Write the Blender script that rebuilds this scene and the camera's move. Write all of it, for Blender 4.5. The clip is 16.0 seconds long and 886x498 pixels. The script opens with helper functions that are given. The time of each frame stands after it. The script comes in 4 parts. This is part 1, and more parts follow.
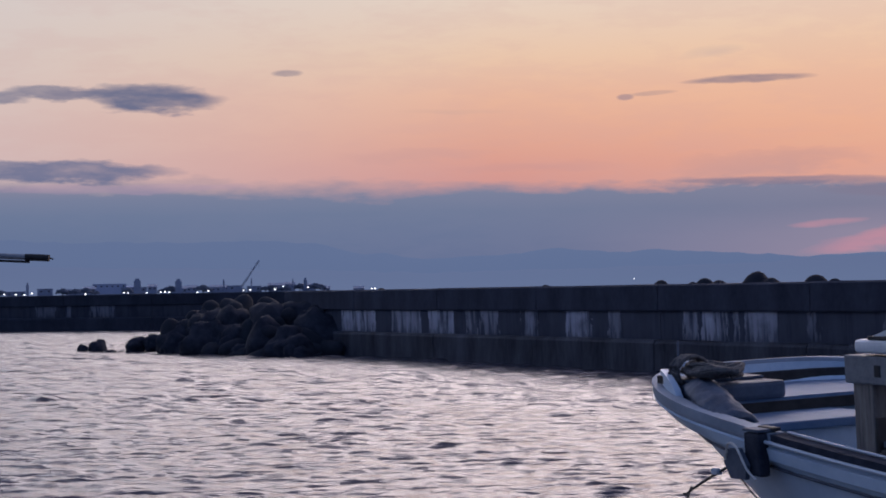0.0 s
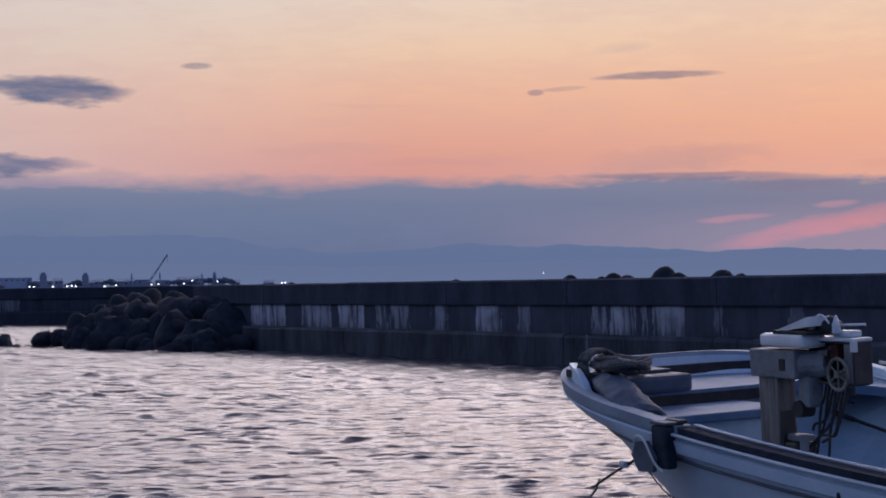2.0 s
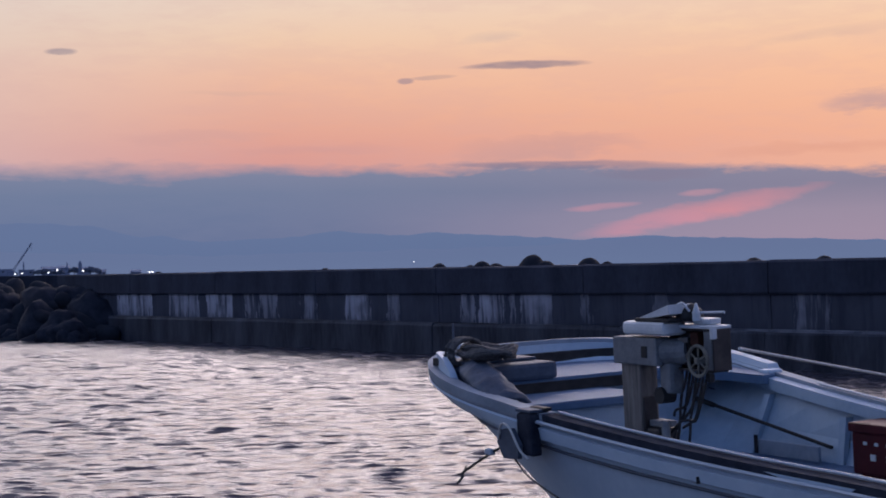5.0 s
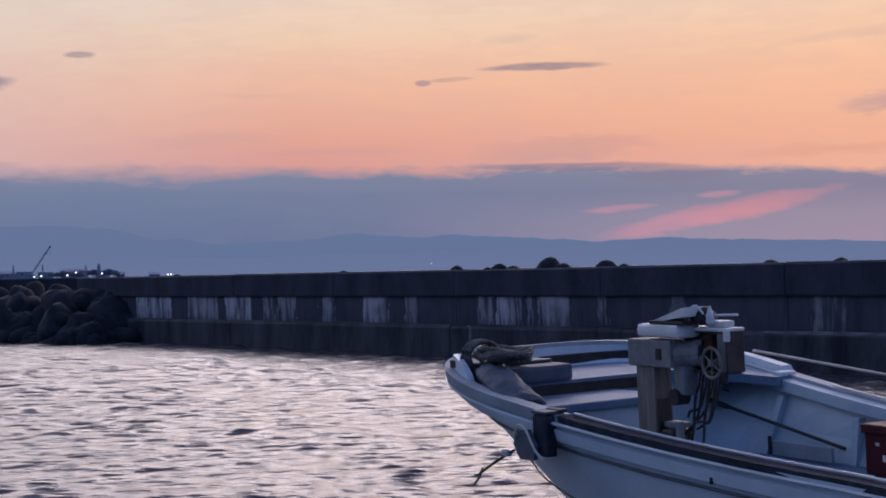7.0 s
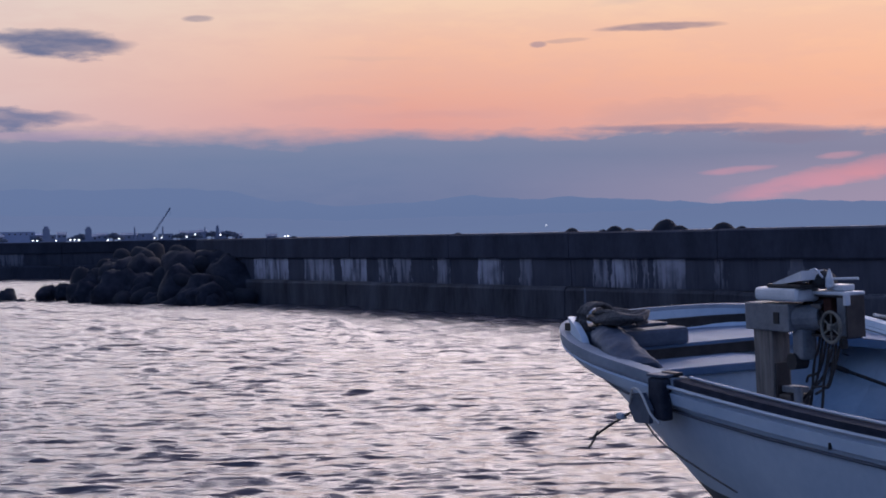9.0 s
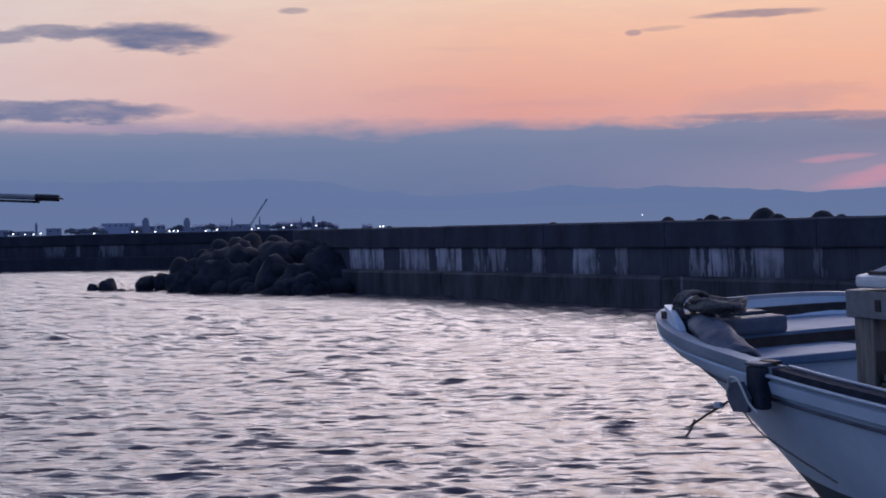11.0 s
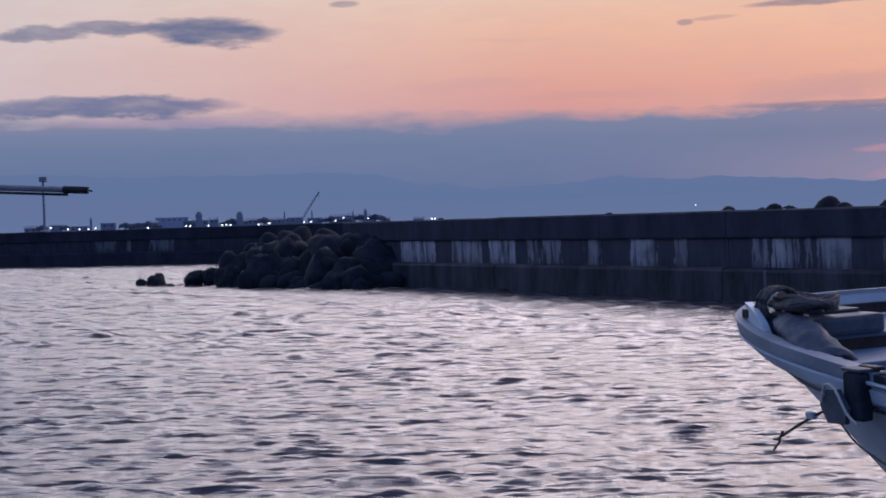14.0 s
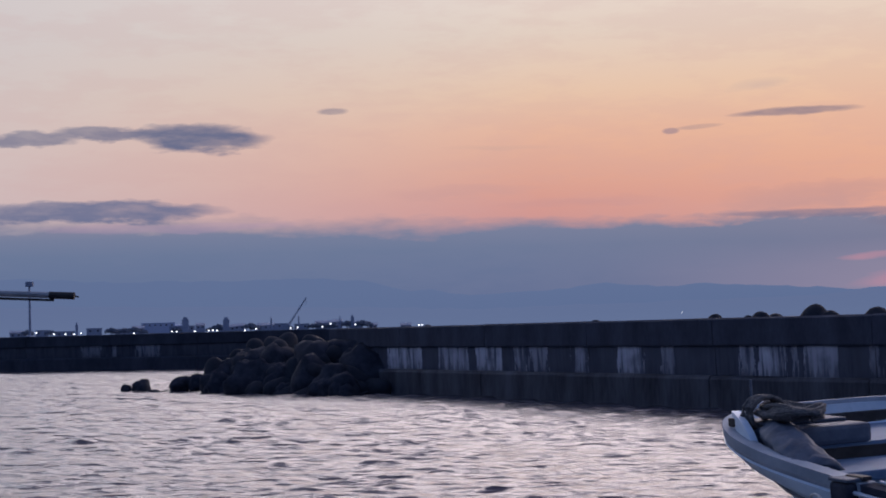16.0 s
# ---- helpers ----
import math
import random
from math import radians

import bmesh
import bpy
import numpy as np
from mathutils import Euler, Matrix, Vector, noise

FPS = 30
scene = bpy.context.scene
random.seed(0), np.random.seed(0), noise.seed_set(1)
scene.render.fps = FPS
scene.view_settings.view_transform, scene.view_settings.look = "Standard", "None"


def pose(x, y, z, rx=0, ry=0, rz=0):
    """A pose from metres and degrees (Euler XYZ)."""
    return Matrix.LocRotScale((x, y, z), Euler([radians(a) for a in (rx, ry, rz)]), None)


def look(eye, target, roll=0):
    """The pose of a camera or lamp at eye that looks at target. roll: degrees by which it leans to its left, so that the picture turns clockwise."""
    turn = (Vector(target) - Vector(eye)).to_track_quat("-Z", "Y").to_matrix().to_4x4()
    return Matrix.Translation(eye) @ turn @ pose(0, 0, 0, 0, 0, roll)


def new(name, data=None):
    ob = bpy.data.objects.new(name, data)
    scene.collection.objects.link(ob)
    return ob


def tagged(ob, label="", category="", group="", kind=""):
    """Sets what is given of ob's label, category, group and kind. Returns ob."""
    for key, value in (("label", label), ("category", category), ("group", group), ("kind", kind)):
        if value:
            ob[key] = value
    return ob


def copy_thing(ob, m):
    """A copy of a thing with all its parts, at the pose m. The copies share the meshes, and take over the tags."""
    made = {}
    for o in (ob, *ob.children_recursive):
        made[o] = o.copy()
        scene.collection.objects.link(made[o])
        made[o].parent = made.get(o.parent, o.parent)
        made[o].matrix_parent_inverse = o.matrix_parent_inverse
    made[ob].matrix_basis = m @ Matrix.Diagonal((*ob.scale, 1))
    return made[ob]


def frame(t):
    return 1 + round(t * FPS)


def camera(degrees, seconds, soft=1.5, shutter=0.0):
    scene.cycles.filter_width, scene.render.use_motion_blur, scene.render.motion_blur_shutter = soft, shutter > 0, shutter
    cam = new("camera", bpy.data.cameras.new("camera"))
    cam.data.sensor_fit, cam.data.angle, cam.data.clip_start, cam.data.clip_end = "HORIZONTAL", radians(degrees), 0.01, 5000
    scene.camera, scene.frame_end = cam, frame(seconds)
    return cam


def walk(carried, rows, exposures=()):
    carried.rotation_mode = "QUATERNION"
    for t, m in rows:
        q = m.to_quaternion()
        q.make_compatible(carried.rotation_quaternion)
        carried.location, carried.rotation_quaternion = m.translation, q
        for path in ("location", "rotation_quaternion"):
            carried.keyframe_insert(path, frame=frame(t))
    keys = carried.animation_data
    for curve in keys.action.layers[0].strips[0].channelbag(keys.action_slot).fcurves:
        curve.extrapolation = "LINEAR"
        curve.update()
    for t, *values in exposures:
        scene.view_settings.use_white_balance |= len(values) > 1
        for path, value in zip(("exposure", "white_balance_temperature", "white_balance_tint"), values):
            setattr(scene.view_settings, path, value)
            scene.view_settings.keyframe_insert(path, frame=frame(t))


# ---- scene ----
cam = camera(31.64, 16.0, soft=1.8)
walk(cam, [
    (0, pose(-0.019, -0.119, 2.094, 91.439, 1.081, 0.021)),
    (0.5, pose(-0.020, -0.121, 2.093, 91.284, 1.008, -0.543)),
    (1, pose(-0.020, -0.121, 2.092, 91.176, 0.959, -1.224)),
    (1.5, pose(-0.019, -0.117, 2.091, 91.165, 1.038, -2.107)),
    (2, pose(-0.016, -0.109, 2.090, 91.179, 1.001, -3.260)),
    (2.5, pose(-0.011, -0.103, 2.090, 91.129, 1.007, -4.422)),
    (3, pose(-0.007, -0.100, 2.091, 90.926, 1.187, -5.354)),
    (3.5, pose(-0.002, -0.101, 2.092, 90.684, 1.092, -6.093)),
    (4, pose(0.003, -0.105, 2.093, 90.510, 1.113, -6.831)),
    (4.5, pose(0.006, -0.109, 2.094, 90.524, 1.153, -7.490)),
    (4.7, pose(0.006, -0.115, 2.095, 90.570, 1.160, -7.720)),
    (5.75, pose(0.003, -0.190, 2.100, 90.850, 1.200, -8.350)),
    (6.8, pose(-0.004, -0.262, 2.106, 90.920, 1.250, -7.660)),
    (7, pose(-0.006, -0.270, 2.106, 90.753, 1.252, -7.362)),
    (7.5, pose(-0.006, -0.267, 2.106, 90.403, 1.226, -6.468)),
    (8, pose(-0.006, -0.266, 2.107, 90.013, 1.256, -5.326)),
    (8.5, pose(-0.006, -0.266, 2.108, 89.648, 1.344, -4.197)),
    (9, pose(-0.006, -0.266, 2.109, 89.447, 1.182, -3.157)),
    (9.5, pose(-0.005, -0.265, 2.109, 89.381, 1.444, -2.154)),
    (9.7, pose(-0.005, -0.262, 2.107, 89.370, 1.440, -1.770)),
    (11.8, pose(-0.004, -0.190, 2.087, 88.830, 1.380, 1.150)),
    (12, pose(-0.004, -0.166, 2.085, 88.723, 1.371, 1.292)),
    (12.5, pose(-0.020, 0.092, 2.089, 88.538, 1.393, 1.531)),
    (13, pose(-0.035, 0.840, 2.083, 88.439, 1.714, 1.586)),
    (13.5, pose(-0.037, 0.831, 2.085, 88.532, 1.784, 1.976)),
    (14, pose(-0.039, 0.820, 2.088, 88.921, 1.811, 2.220)),
    (14.5, pose(-0.040, 0.809, 2.090, 89.758, 1.772, 2.171)),
    (15, pose(-0.039, 0.802, 2.093, 90.771, 1.678, 1.943)),
    (15.5, pose(-0.036, 0.803, 2.094, 91.887, 1.564, 1.784)),
    (16, pose(-0.032, 0.809, 2.094, 92.803, 1.585, 1.743)),
], exposures=[(0, -0.05, 6500, 10), (4.7, 0.03, 6500, 10), (7, 0.04, 6500, 10), (8, 0.08, 6440, 10), (9, 0.11, 6340, 10), (9.7, 0.11, 6300, 10), (12, 0.07, 6200, 10),
              (14, 0.02, 6170, 10), (15, -0.04, 6280, 10), (15.5, -0.08, 6360, 10), (16, -0.08, 6380, 10)])

# ---------------------------------------------------------------- node helpers
def material(name):
    mat = bpy.data.materials.new(name)
    mat.use_nodes = True
    return mat, mat.node_tree, mat.node_tree.nodes["Principled BSDF"]


def add_node(tree, kind, **sets):
    nd = tree.nodes.new(kind)
    for key, value in sets.items():
        if key == "operation":
            nd.operation = value
        elif key == "blend_type":
            nd.blend_type = value
        elif key == "data_type":
            nd.data_type = value
    return nd


def plug(tree, socket, value):
    if hasattr(value, "links"):
        tree.links.new(value, socket)
    else:
        socket.default_value = value


def calc(tree, op, a, b=0.0, c=0.0, clamp=False):
    nd = add_node(tree, "ShaderNodeMath", operation=op)
    nd.use_clamp = clamp
    plug(tree, nd.inputs[0], a)
    plug(tree, nd.inputs[1], b)
    plug(tree, nd.inputs[2], c)
    return nd.outputs[0]


def blend(tree, fac, a, b, kind="MIX"):
    nd = tree.nodes.new("ShaderNodeMixRGB")
    nd.blend_type = kind
    plug(tree, nd.inputs[0], fac)
    plug(tree, nd.inputs[1], a)
    plug(tree, nd.inputs[2], b)
    return nd.outputs[0]


def ramp(tree, fac, stops, mode="LINEAR"):
    nd = tree.nodes.new("ShaderNodeValToRGB")
    nd.color_ramp.interpolation = mode
    els = nd.color_ramp.elements
    while len(els) < len(stops):
        els.new(0.5)
    for el, (p, c) in zip(els, sorted(stops)):
        el.position = p
        el.color = (*c, 1) if isinstance(c, tuple) else (c, c, c, 1)
    plug(tree, nd.inputs[0], fac)
    return nd.outputs[0]


def grain(tree, scale, stretch=(1, 1, 1), detail=4.0, rough=0.55, coords="Object", shift=(0, 0, 0)):
    tc = tree.nodes.new("ShaderNodeTexCoord")
    mp = tree.nodes.new("ShaderNodeMapping")
    mp.inputs["Scale"].default_value = stretch
    mp.inputs["Location"].default_value = shift
    tree.links.new(tc.outputs[coords], mp.inputs[0])
    nz = tree.nodes.new("ShaderNodeTexNoise")
    nz.inputs["Scale"].default_value = scale
    nz.inputs["Detail"].default_value = detail
    nz.inputs["Roughness"].default_value = rough
    tree.links.new(mp.outputs[0], nz.inputs["Vector"])
    return nz.outputs["Fac"]


def relief(tree, bsdf, height, strength=0.3, distance=0.02):
    bp = tree.nodes.new("ShaderNodeBump")
    bp.inputs["Strength"].default_value = strength
    bp.inputs["Distance"].default_value = distance
    plug(tree, bp.inputs["Height"], height)
    tree.links.new(bp.outputs[0], bsdf.inputs["Normal"])


def painted(name, dark, light, scale=6.0, rough=0.5, metal=0.0, bump=0.25, depth=0.01, stretch=(1, 1, 1), gloss=0.5):
    """A surface that varies between two colours at two scales, with fine relief."""
    mat, tree, bsdf = material(name)
    big = grain(tree, scale, stretch, 5)
    fine = grain(tree, scale * 9, stretch, 3)
    mixed = calc(tree, "ADD", calc(tree, "MULTIPLY", big, 0.7), calc(tree, "MULTIPLY", fine, 0.3))
    fac = ramp(tree, mixed, [(0.36, 0.0), (0.64, 1.0)])
    tree.links.new(blend(tree, fac, (*dark, 1), (*light, 1)), bsdf.inputs["Base Color"])
    rr = calc(tree, "MULTIPLY_ADD", fine, 0.25, rough - 0.12)
    tree.links.new(rr, bsdf.inputs["Roughness"])
    bsdf.inputs["Metallic"].default_value = metal
    bsdf.inputs["Specular IOR Level"].default_value = gloss
    relief(tree, bsdf, mixed, bump, depth)
    return mat


# ---------------------------------------------------------------- dusk sky
SUN_TURN, SUN_HEIGHT = 24.0, 1.0
world = bpy.data.worlds.new("dusk_sky")
scene.world = world
world.use_nodes = True
wt = world.node_tree
wt.nodes.clear()
tc = wt.nodes.new("ShaderNodeTexCoord")
sep = wt.nodes.new("ShaderNodeSeparateXYZ")
wt.links.new(tc.outputs["Generated"], sep.inputs[0])
DEG = 57.29578
turn = calc(wt, "MULTIPLY", calc(wt, "ARCTAN2", sep.outputs[0], sep.outputs[1]), DEG)
rise = calc(wt, "MULTIPLY", calc(wt, "ARCSINE", sep.outputs[2]), DEG)
wisp_big = calc(wt, "SUBTRACT", grain(wt, 9, (1, 1, 4.5), 4, 0.6, "Generated"), 0.5)
wisp_fine = calc(wt, "SUBTRACT", grain(wt, 34, (1, 1, 4.0), 5, 0.6, "Generated", (3, 1, 2)), 0.5)
wisp = calc(wt, "MULTIPLY_ADD", wisp_fine, 0.85, wisp_big)

# 14 to 38 degrees: bright band added out of view to light the water
upper = ramp(wt, calc(wt, "DIVIDE", rise, 90.0), [
    (0.0, (0.60, 0.29, 0.30)), (0.04, (0.62, 0.30, 0.30)), (0.049, (0.69, 0.325, 0.285)), (0.061, (0.76, 0.39, 0.30)), (0.078, (0.82, 0.48, 0.35)),
    (0.094, (0.83, 0.58, 0.43)), (0.117, (0.80, 0.655, 0.555)), (0.138, (0.84, 0.72, 0.65)), (0.158, (4.05, 3.35, 3.35)), (0.21, (5.2, 4.4, 4.5)), (0.31, (5.0, 4.35, 4.65)),
    (0.42, (1.3, 1.2, 1.6)), (0.62, (0.36, 0.33, 0.52)), (1.0, (0.04, 0.09, 0.26))])
cool = calc(wt, "MULTIPLY", calc(wt, "SUBTRACT", 2.0, turn), 0.036, clamp=True)
# cooler left sky, with a weaker share of the added bright band
cool_sky = ramp(wt, calc(wt, "DIVIDE", rise, 90.0), [(0.0, (0.62, 0.565, 0.585)), (0.138, (0.62, 0.575, 0.60)), (0.17, (1.5, 1.52, 1.75)), (0.31, (1.55, 1.62, 2.0)), (0.42, (0.6, 0.66, 0.95)), (0.62, (0.16, 0.2, 0.4)), (1.0, (0.04, 0.09, 0.26))])
upper = blend(wt, cool, upper, cool_sky)
warm = calc(wt, "MULTIPLY", calc(wt, "MULTIPLY", turn, 0.03, clamp=True), 0.6)
glow_height = ramp(wt, calc(wt, "DIVIDE", rise, 20.0), [(0.15, 1.0), (0.5, 0.6), (1.0, 0.0)])
upper = blend(wt, calc(wt, "MULTIPLY", warm, glow_height), upper, (0.96, 0.54, 0.31, 1))
streaks = ramp(wt, calc(wt, "ADD", wisp, 0.5), [(0.42, 0.0), (0.62, 1.0)])
upper = blend(wt, calc(wt, "MULTIPLY", streaks, 0.14), upper, (0.62, 0.37, 0.37, 1))

bank_colour = ramp(wt, calc(wt, "DIVIDE", rise, 5.0), [
    (0.0, (0.110, 0.158, 0.298)), (0.4, (0.128, 0.180, 0.316)), (0.56, (0.143, 0.193, 0.323)), (0.68, (0.178, 0.214, 0.337)), (0.8, (0.27, 0.253, 0.345))])
bank_colour = blend(wt, calc(wt, "MULTIPLY", calc(wt, "MULTIPLY", turn, 0.05, clamp=True), 0.4), bank_colour, (0.170, 0.195, 0.305, 1))
bank_colour = blend(wt, calc(wt, "MULTIPLY", streaks, 0.14), bank_colour, (0.175, 0.21, 0.34, 1))
low_right = calc(wt, "MULTIPLY", calc(wt, "MULTIPLY", calc(wt, "SUBTRACT", turn, 4.0), 0.09, clamp=True), ramp(wt, calc(wt, "DIVIDE", rise, 5.0), [(0.2, 1.0), (0.36, 0.8), (0.54, 0.0)]))
bank_colour = blend(wt, calc(wt, "MULTIPLY", low_right, 0.7), bank_colour, (0.270, 0.262, 0.385, 1))
edge = calc(wt, "MULTIPLY_ADD", turn, -0.027, 4.0)
edge = calc(wt, "MULTIPLY_ADD", wisp, 0.9, edge)
crisp = calc(wt, "MULTIPLY_ADD", calc(wt, "MULTIPLY", calc(wt, "ADD", turn, 2.0), 0.07, clamp=True), 1.5, 1.3)
bank = calc(wt, "MULTIPLY", calc(wt, "SUBTRACT", edge, rise), crisp, clamp=True)
sky_colour = blend(wt, bank, upper, bank_colour)


def cloud(under, a0, e0, wide, tall, colour, strength=1.0, tilt=0.0, ragged=1.0, soft=1.6):
    da = calc(wt, "SUBTRACT", turn, a0)
    x = calc(wt, "MULTIPLY_ADD", wisp_big, ragged * 1.1, calc(wt, "DIVIDE", da, wide))
    up = calc(wt, "SUBTRACT", calc(wt, "SUBTRACT", rise, e0), calc(wt, "MULTIPLY", da, tilt))
    y = calc(wt, "MULTIPLY_ADD", wisp, ragged * 2.6, calc(wt, "DIVIDE", up, tall))
    d = calc(wt, "ADD", calc(wt, "MULTIPLY", x, x), calc(wt, "MULTIPLY", y, y))
    mask = calc(wt, "MULTIPLY", calc(wt, "SUBTRACT", 1.0, d), soft, clamp=True)
    mask = calc(wt, "MULTIPLY", mask, calc(wt, "MULTIPLY_ADD", wisp_fine, 0.9, 0.92), clamp=True)
    return blend(wt, calc(wt, "MULTIPLY", mask, strength), under, (*colour, 1))


SLATE, HAZE, PINK = (0.10, 0.132, 0.25), (0.33, 0.255, 0.335), (0.60, 0.245, 0.31)
sky_colour = cloud(sky_colour, -10.4, 7.03, 2.9, 0.62, SLATE, 0.92, 0.0, 0.55)
sky_colour = cloud(sky_colour, -13.9, 7.15, 2.2, 0.34, SLATE, 0.75)
sky_colour = cloud(sky_colour, -16.6, 6.9, 1.8, 0.34, SLATE, 0.7)
sky_colour = cloud(sky_colour, -21.0, 6.2, 3.0, 0.5, SLATE, 0.6)
sky_colour = cloud(sky_colour, -5.57, 7.91, 0.62, 0.16, (0.33, 0.27, 0.31), 0.8, 0, 0.5)
sky_colour = cloud(sky_colour, -14.5, 4.35, 5.2, 0.45, (0.13, 0.16, 0.29), 0.9, 0.0, 0.7)
sky_colour = cloud(sky_colour, -12.0, 3.78, 5.0, 0.2, (0.42, 0.30, 0.42), 0.45, 0.0, 0.8)
sky_colour = cloud(sky_colour, 11.3, 7.32, 2.6, 0.17, (0.31, 0.23, 0.27), 0.9, 0.012, 0.45)
sky_colour = cloud(sky_colour, 6.77, 6.81, 0.35, 0.13, (0.36, 0.25, 0.29), 0.8, 0, 0.4)
sky_colour = cloud(sky_colour, 7.75, 6.92, 1.0, 0.1, (0.48, 0.32, 0.3), 0.6, 0.05, 0.5)
sky_colour = cloud(sky_colour, 11.9, 4.3, 3.6, 0.5, (0.50, 0.30, 0.31), 0.5, 0.0, 1.1, 1.0)
sky_colour = cloud(sky_colour, -1.0, 4.85, 3.2, 0.26, (0.60, 0.34, 0.33), 0.45, 0.0, 1.0, 1.0)
sky_colour = cloud(sky_colour, 3.5, 4.35, 3.6, 0.22, (0.58, 0.31, 0.31), 0.45, 0.0, 1.0, 1.0)
sky_colour = cloud(sky_colour, 14.5, 5.0, 3.0, 0.24, (0.78, 0.42, 0.30), 0.45, 0.02, 1.0, 1.0)
sky_colour = cloud(sky_colour, 21.5, 3.95, 4.0, 0.3, (0.64, 0.31, 0.25), 0.5, 0.0, 1.0, 1.0)
sky_colour = cloud(sky_colour, 23.5, 5.6, 2.0, 0.45, HAZE, 0.6, 0.03, 1.0, 1.0)
sky_colour = cloud(sky_colour, 9.9, 8.3, 1.3, 0.22, (0.6, 0.45, 0.4), 0.45, 0.1, 0.8, 1.0)
sky_colour = cloud(sky_colour, 22.0, 8.0, 3.0, 0.25, (0.62, 0.42, 0.36), 0.4, 0.1, 0.8, 1.0)
sky_colour = cloud(sky_colour, 0.5, 6.45, 2.6, 0.1, (0.62, 0.40, 0.34), 0.35, -0.01, 0.8, 1.0)
sky_colour = cloud(sky_colour, 12.6, 3.66, 4.6, 0.16, (0.17, 0.18, 0.29), 0.75, -0.02, 0.5, 1.3)
sky_colour = cloud(sky_colour, 16.0, 3.30, 2.6, 0.34, (0.165, 0.18, 0.29), 0.7, 0.0, 0.8, 1.2)
sky_colour = cloud(sky_colour, 17.7, 1.86, 4.3, 0.46, PINK, 0.72, 0.19, 0.7, 1.0)
sky_colour = cloud(sky_colour, 15.6, 1.40, 2.8, 0.42, (0.46, 0.25, 0.36), 0.7, 0.14, 0.6, 1.0)
sky_colour = cloud(sky_colour, 13.8, 2.08, 1.5, 0.15, (0.44, 0.25, 0.35), 0.7, 0.05, 0.6, 1.2)
sky_colour = cloud(sky_colour, 17.4, 2.52, 0.9, 0.15, (0.46, 0.26, 0.35), 0.6, 0.05, 0.6, 1.2)
east = ramp(wt, calc(wt, "DIVIDE", calc(wt, "ABSOLUTE", turn), 180.0), [(0.2, 0.0), (0.5, 0.8), (1.0, 1.0)])
sky_colour = blend(wt, east, sky_colour, (0.112, 0.212, 0.49, 1))
nishita = wt.nodes.new("ShaderNodeTexSky")
nishita.sky_type = "NISHITA"
nishita.sun_disc = False
nishita.sun_elevation = radians(SUN_HEIGHT)
nishita.sun_rotation = radians(SUN_TURN)
bg_a, bg_b = wt.nodes.new("ShaderNodeBackground"), wt.nodes.new("ShaderNodeBackground")
bg_a.inputs[1].default_value = 0.004
bg_b.inputs[1].default_value = 1.0
wt.links.new(nishita.outputs[0], bg_a.inputs[0])
wt.links.new(sky_colour, bg_b.inputs[0])
both = wt.nodes.new("ShaderNodeAddShader")
wt.links.new(bg_a.outputs[0], both.inputs[0])
wt.links.new(bg_b.outputs[0], both.inputs[1])
out = wt.nodes.new("ShaderNodeOutputWorld")
wt.links.new(both.outputs[0], out.inputs[0])
# last glow of the set sun, very weak and wide
sun = new("sun", bpy.data.lights.new("sun", "SUN"))
sun.data.energy, sun.data.angle, sun.data.color = 0.05, radians(25), (1.0, 0.62, 0.42)
sx, sy = math.sin(radians(SUN_TURN)), math.cos(radians(SUN_TURN))
sun.matrix_world = look((sx * 50, sy * 50, 8), (0, 0, 0))

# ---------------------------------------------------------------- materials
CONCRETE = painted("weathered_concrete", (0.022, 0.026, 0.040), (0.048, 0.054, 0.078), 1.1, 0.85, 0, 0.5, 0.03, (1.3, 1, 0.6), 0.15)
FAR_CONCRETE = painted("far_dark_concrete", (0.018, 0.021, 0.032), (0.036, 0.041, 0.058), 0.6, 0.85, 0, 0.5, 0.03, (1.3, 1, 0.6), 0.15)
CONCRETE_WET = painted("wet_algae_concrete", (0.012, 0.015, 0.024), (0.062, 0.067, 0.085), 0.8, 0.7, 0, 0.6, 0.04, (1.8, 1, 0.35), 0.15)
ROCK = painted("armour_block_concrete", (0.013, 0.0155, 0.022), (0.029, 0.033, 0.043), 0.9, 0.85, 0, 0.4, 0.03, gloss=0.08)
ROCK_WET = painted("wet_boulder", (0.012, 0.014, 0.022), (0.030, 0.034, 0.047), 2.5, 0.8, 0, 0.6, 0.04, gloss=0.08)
GEL = painted("white_gelcoat", (0.36, 0.455, 0.56), (0.46, 0.55, 0.64), 2.2, 0.5, 0, 0.08, 0.004, gloss=0.3)
DECK = painted("blue_grey_deck_paint", (0.065, 0.118, 0.205), (0.098, 0.16, 0.255), 3.0, 0.65, 0, 0.15, 0.004, gloss=0.25)
LINING = painted("pale_painted_inner_side", (0.27, 0.36, 0.455), (0.365, 0.455, 0.54), 2.4, 0.55, 0, 0.12, 0.004, gloss=0.3)
CAP = painted("worn_grey_gelcoat", (0.18, 0.22, 0.27), (0.265, 0.31, 0.365), 2.6, 0.65, 0, 0.12, 0.004, gloss=0.25)
BUMPER = painted("weathered_grey_rubber", (0.17, 0.19, 0.235), (0.27, 0.295, 0.34), 3.0, 0.75, 0, 0.3, 0.004, gloss=0.2)
HULL_LOW = painted("dark_green_bottom_paint", (0.012, 0.032, 0.055), (0.03, 0.06, 0.085), 3.0, 0.6, 0, 0.3, 0.004)
STEEL = painted("brushed_steel_rail", (0.28, 0.33, 0.39), (0.42, 0.47, 0.53), 8.0, 0.5, 0.0, 0.05, 0.002, (0.3, 4, 4))
LOCKER = painted("dark_locker_plastic", (0.040, 0.055, 0.085), (0.072, 0.095, 0.135), 5.0, 0.6, 0, 0.2, 0.006, gloss=0.2)
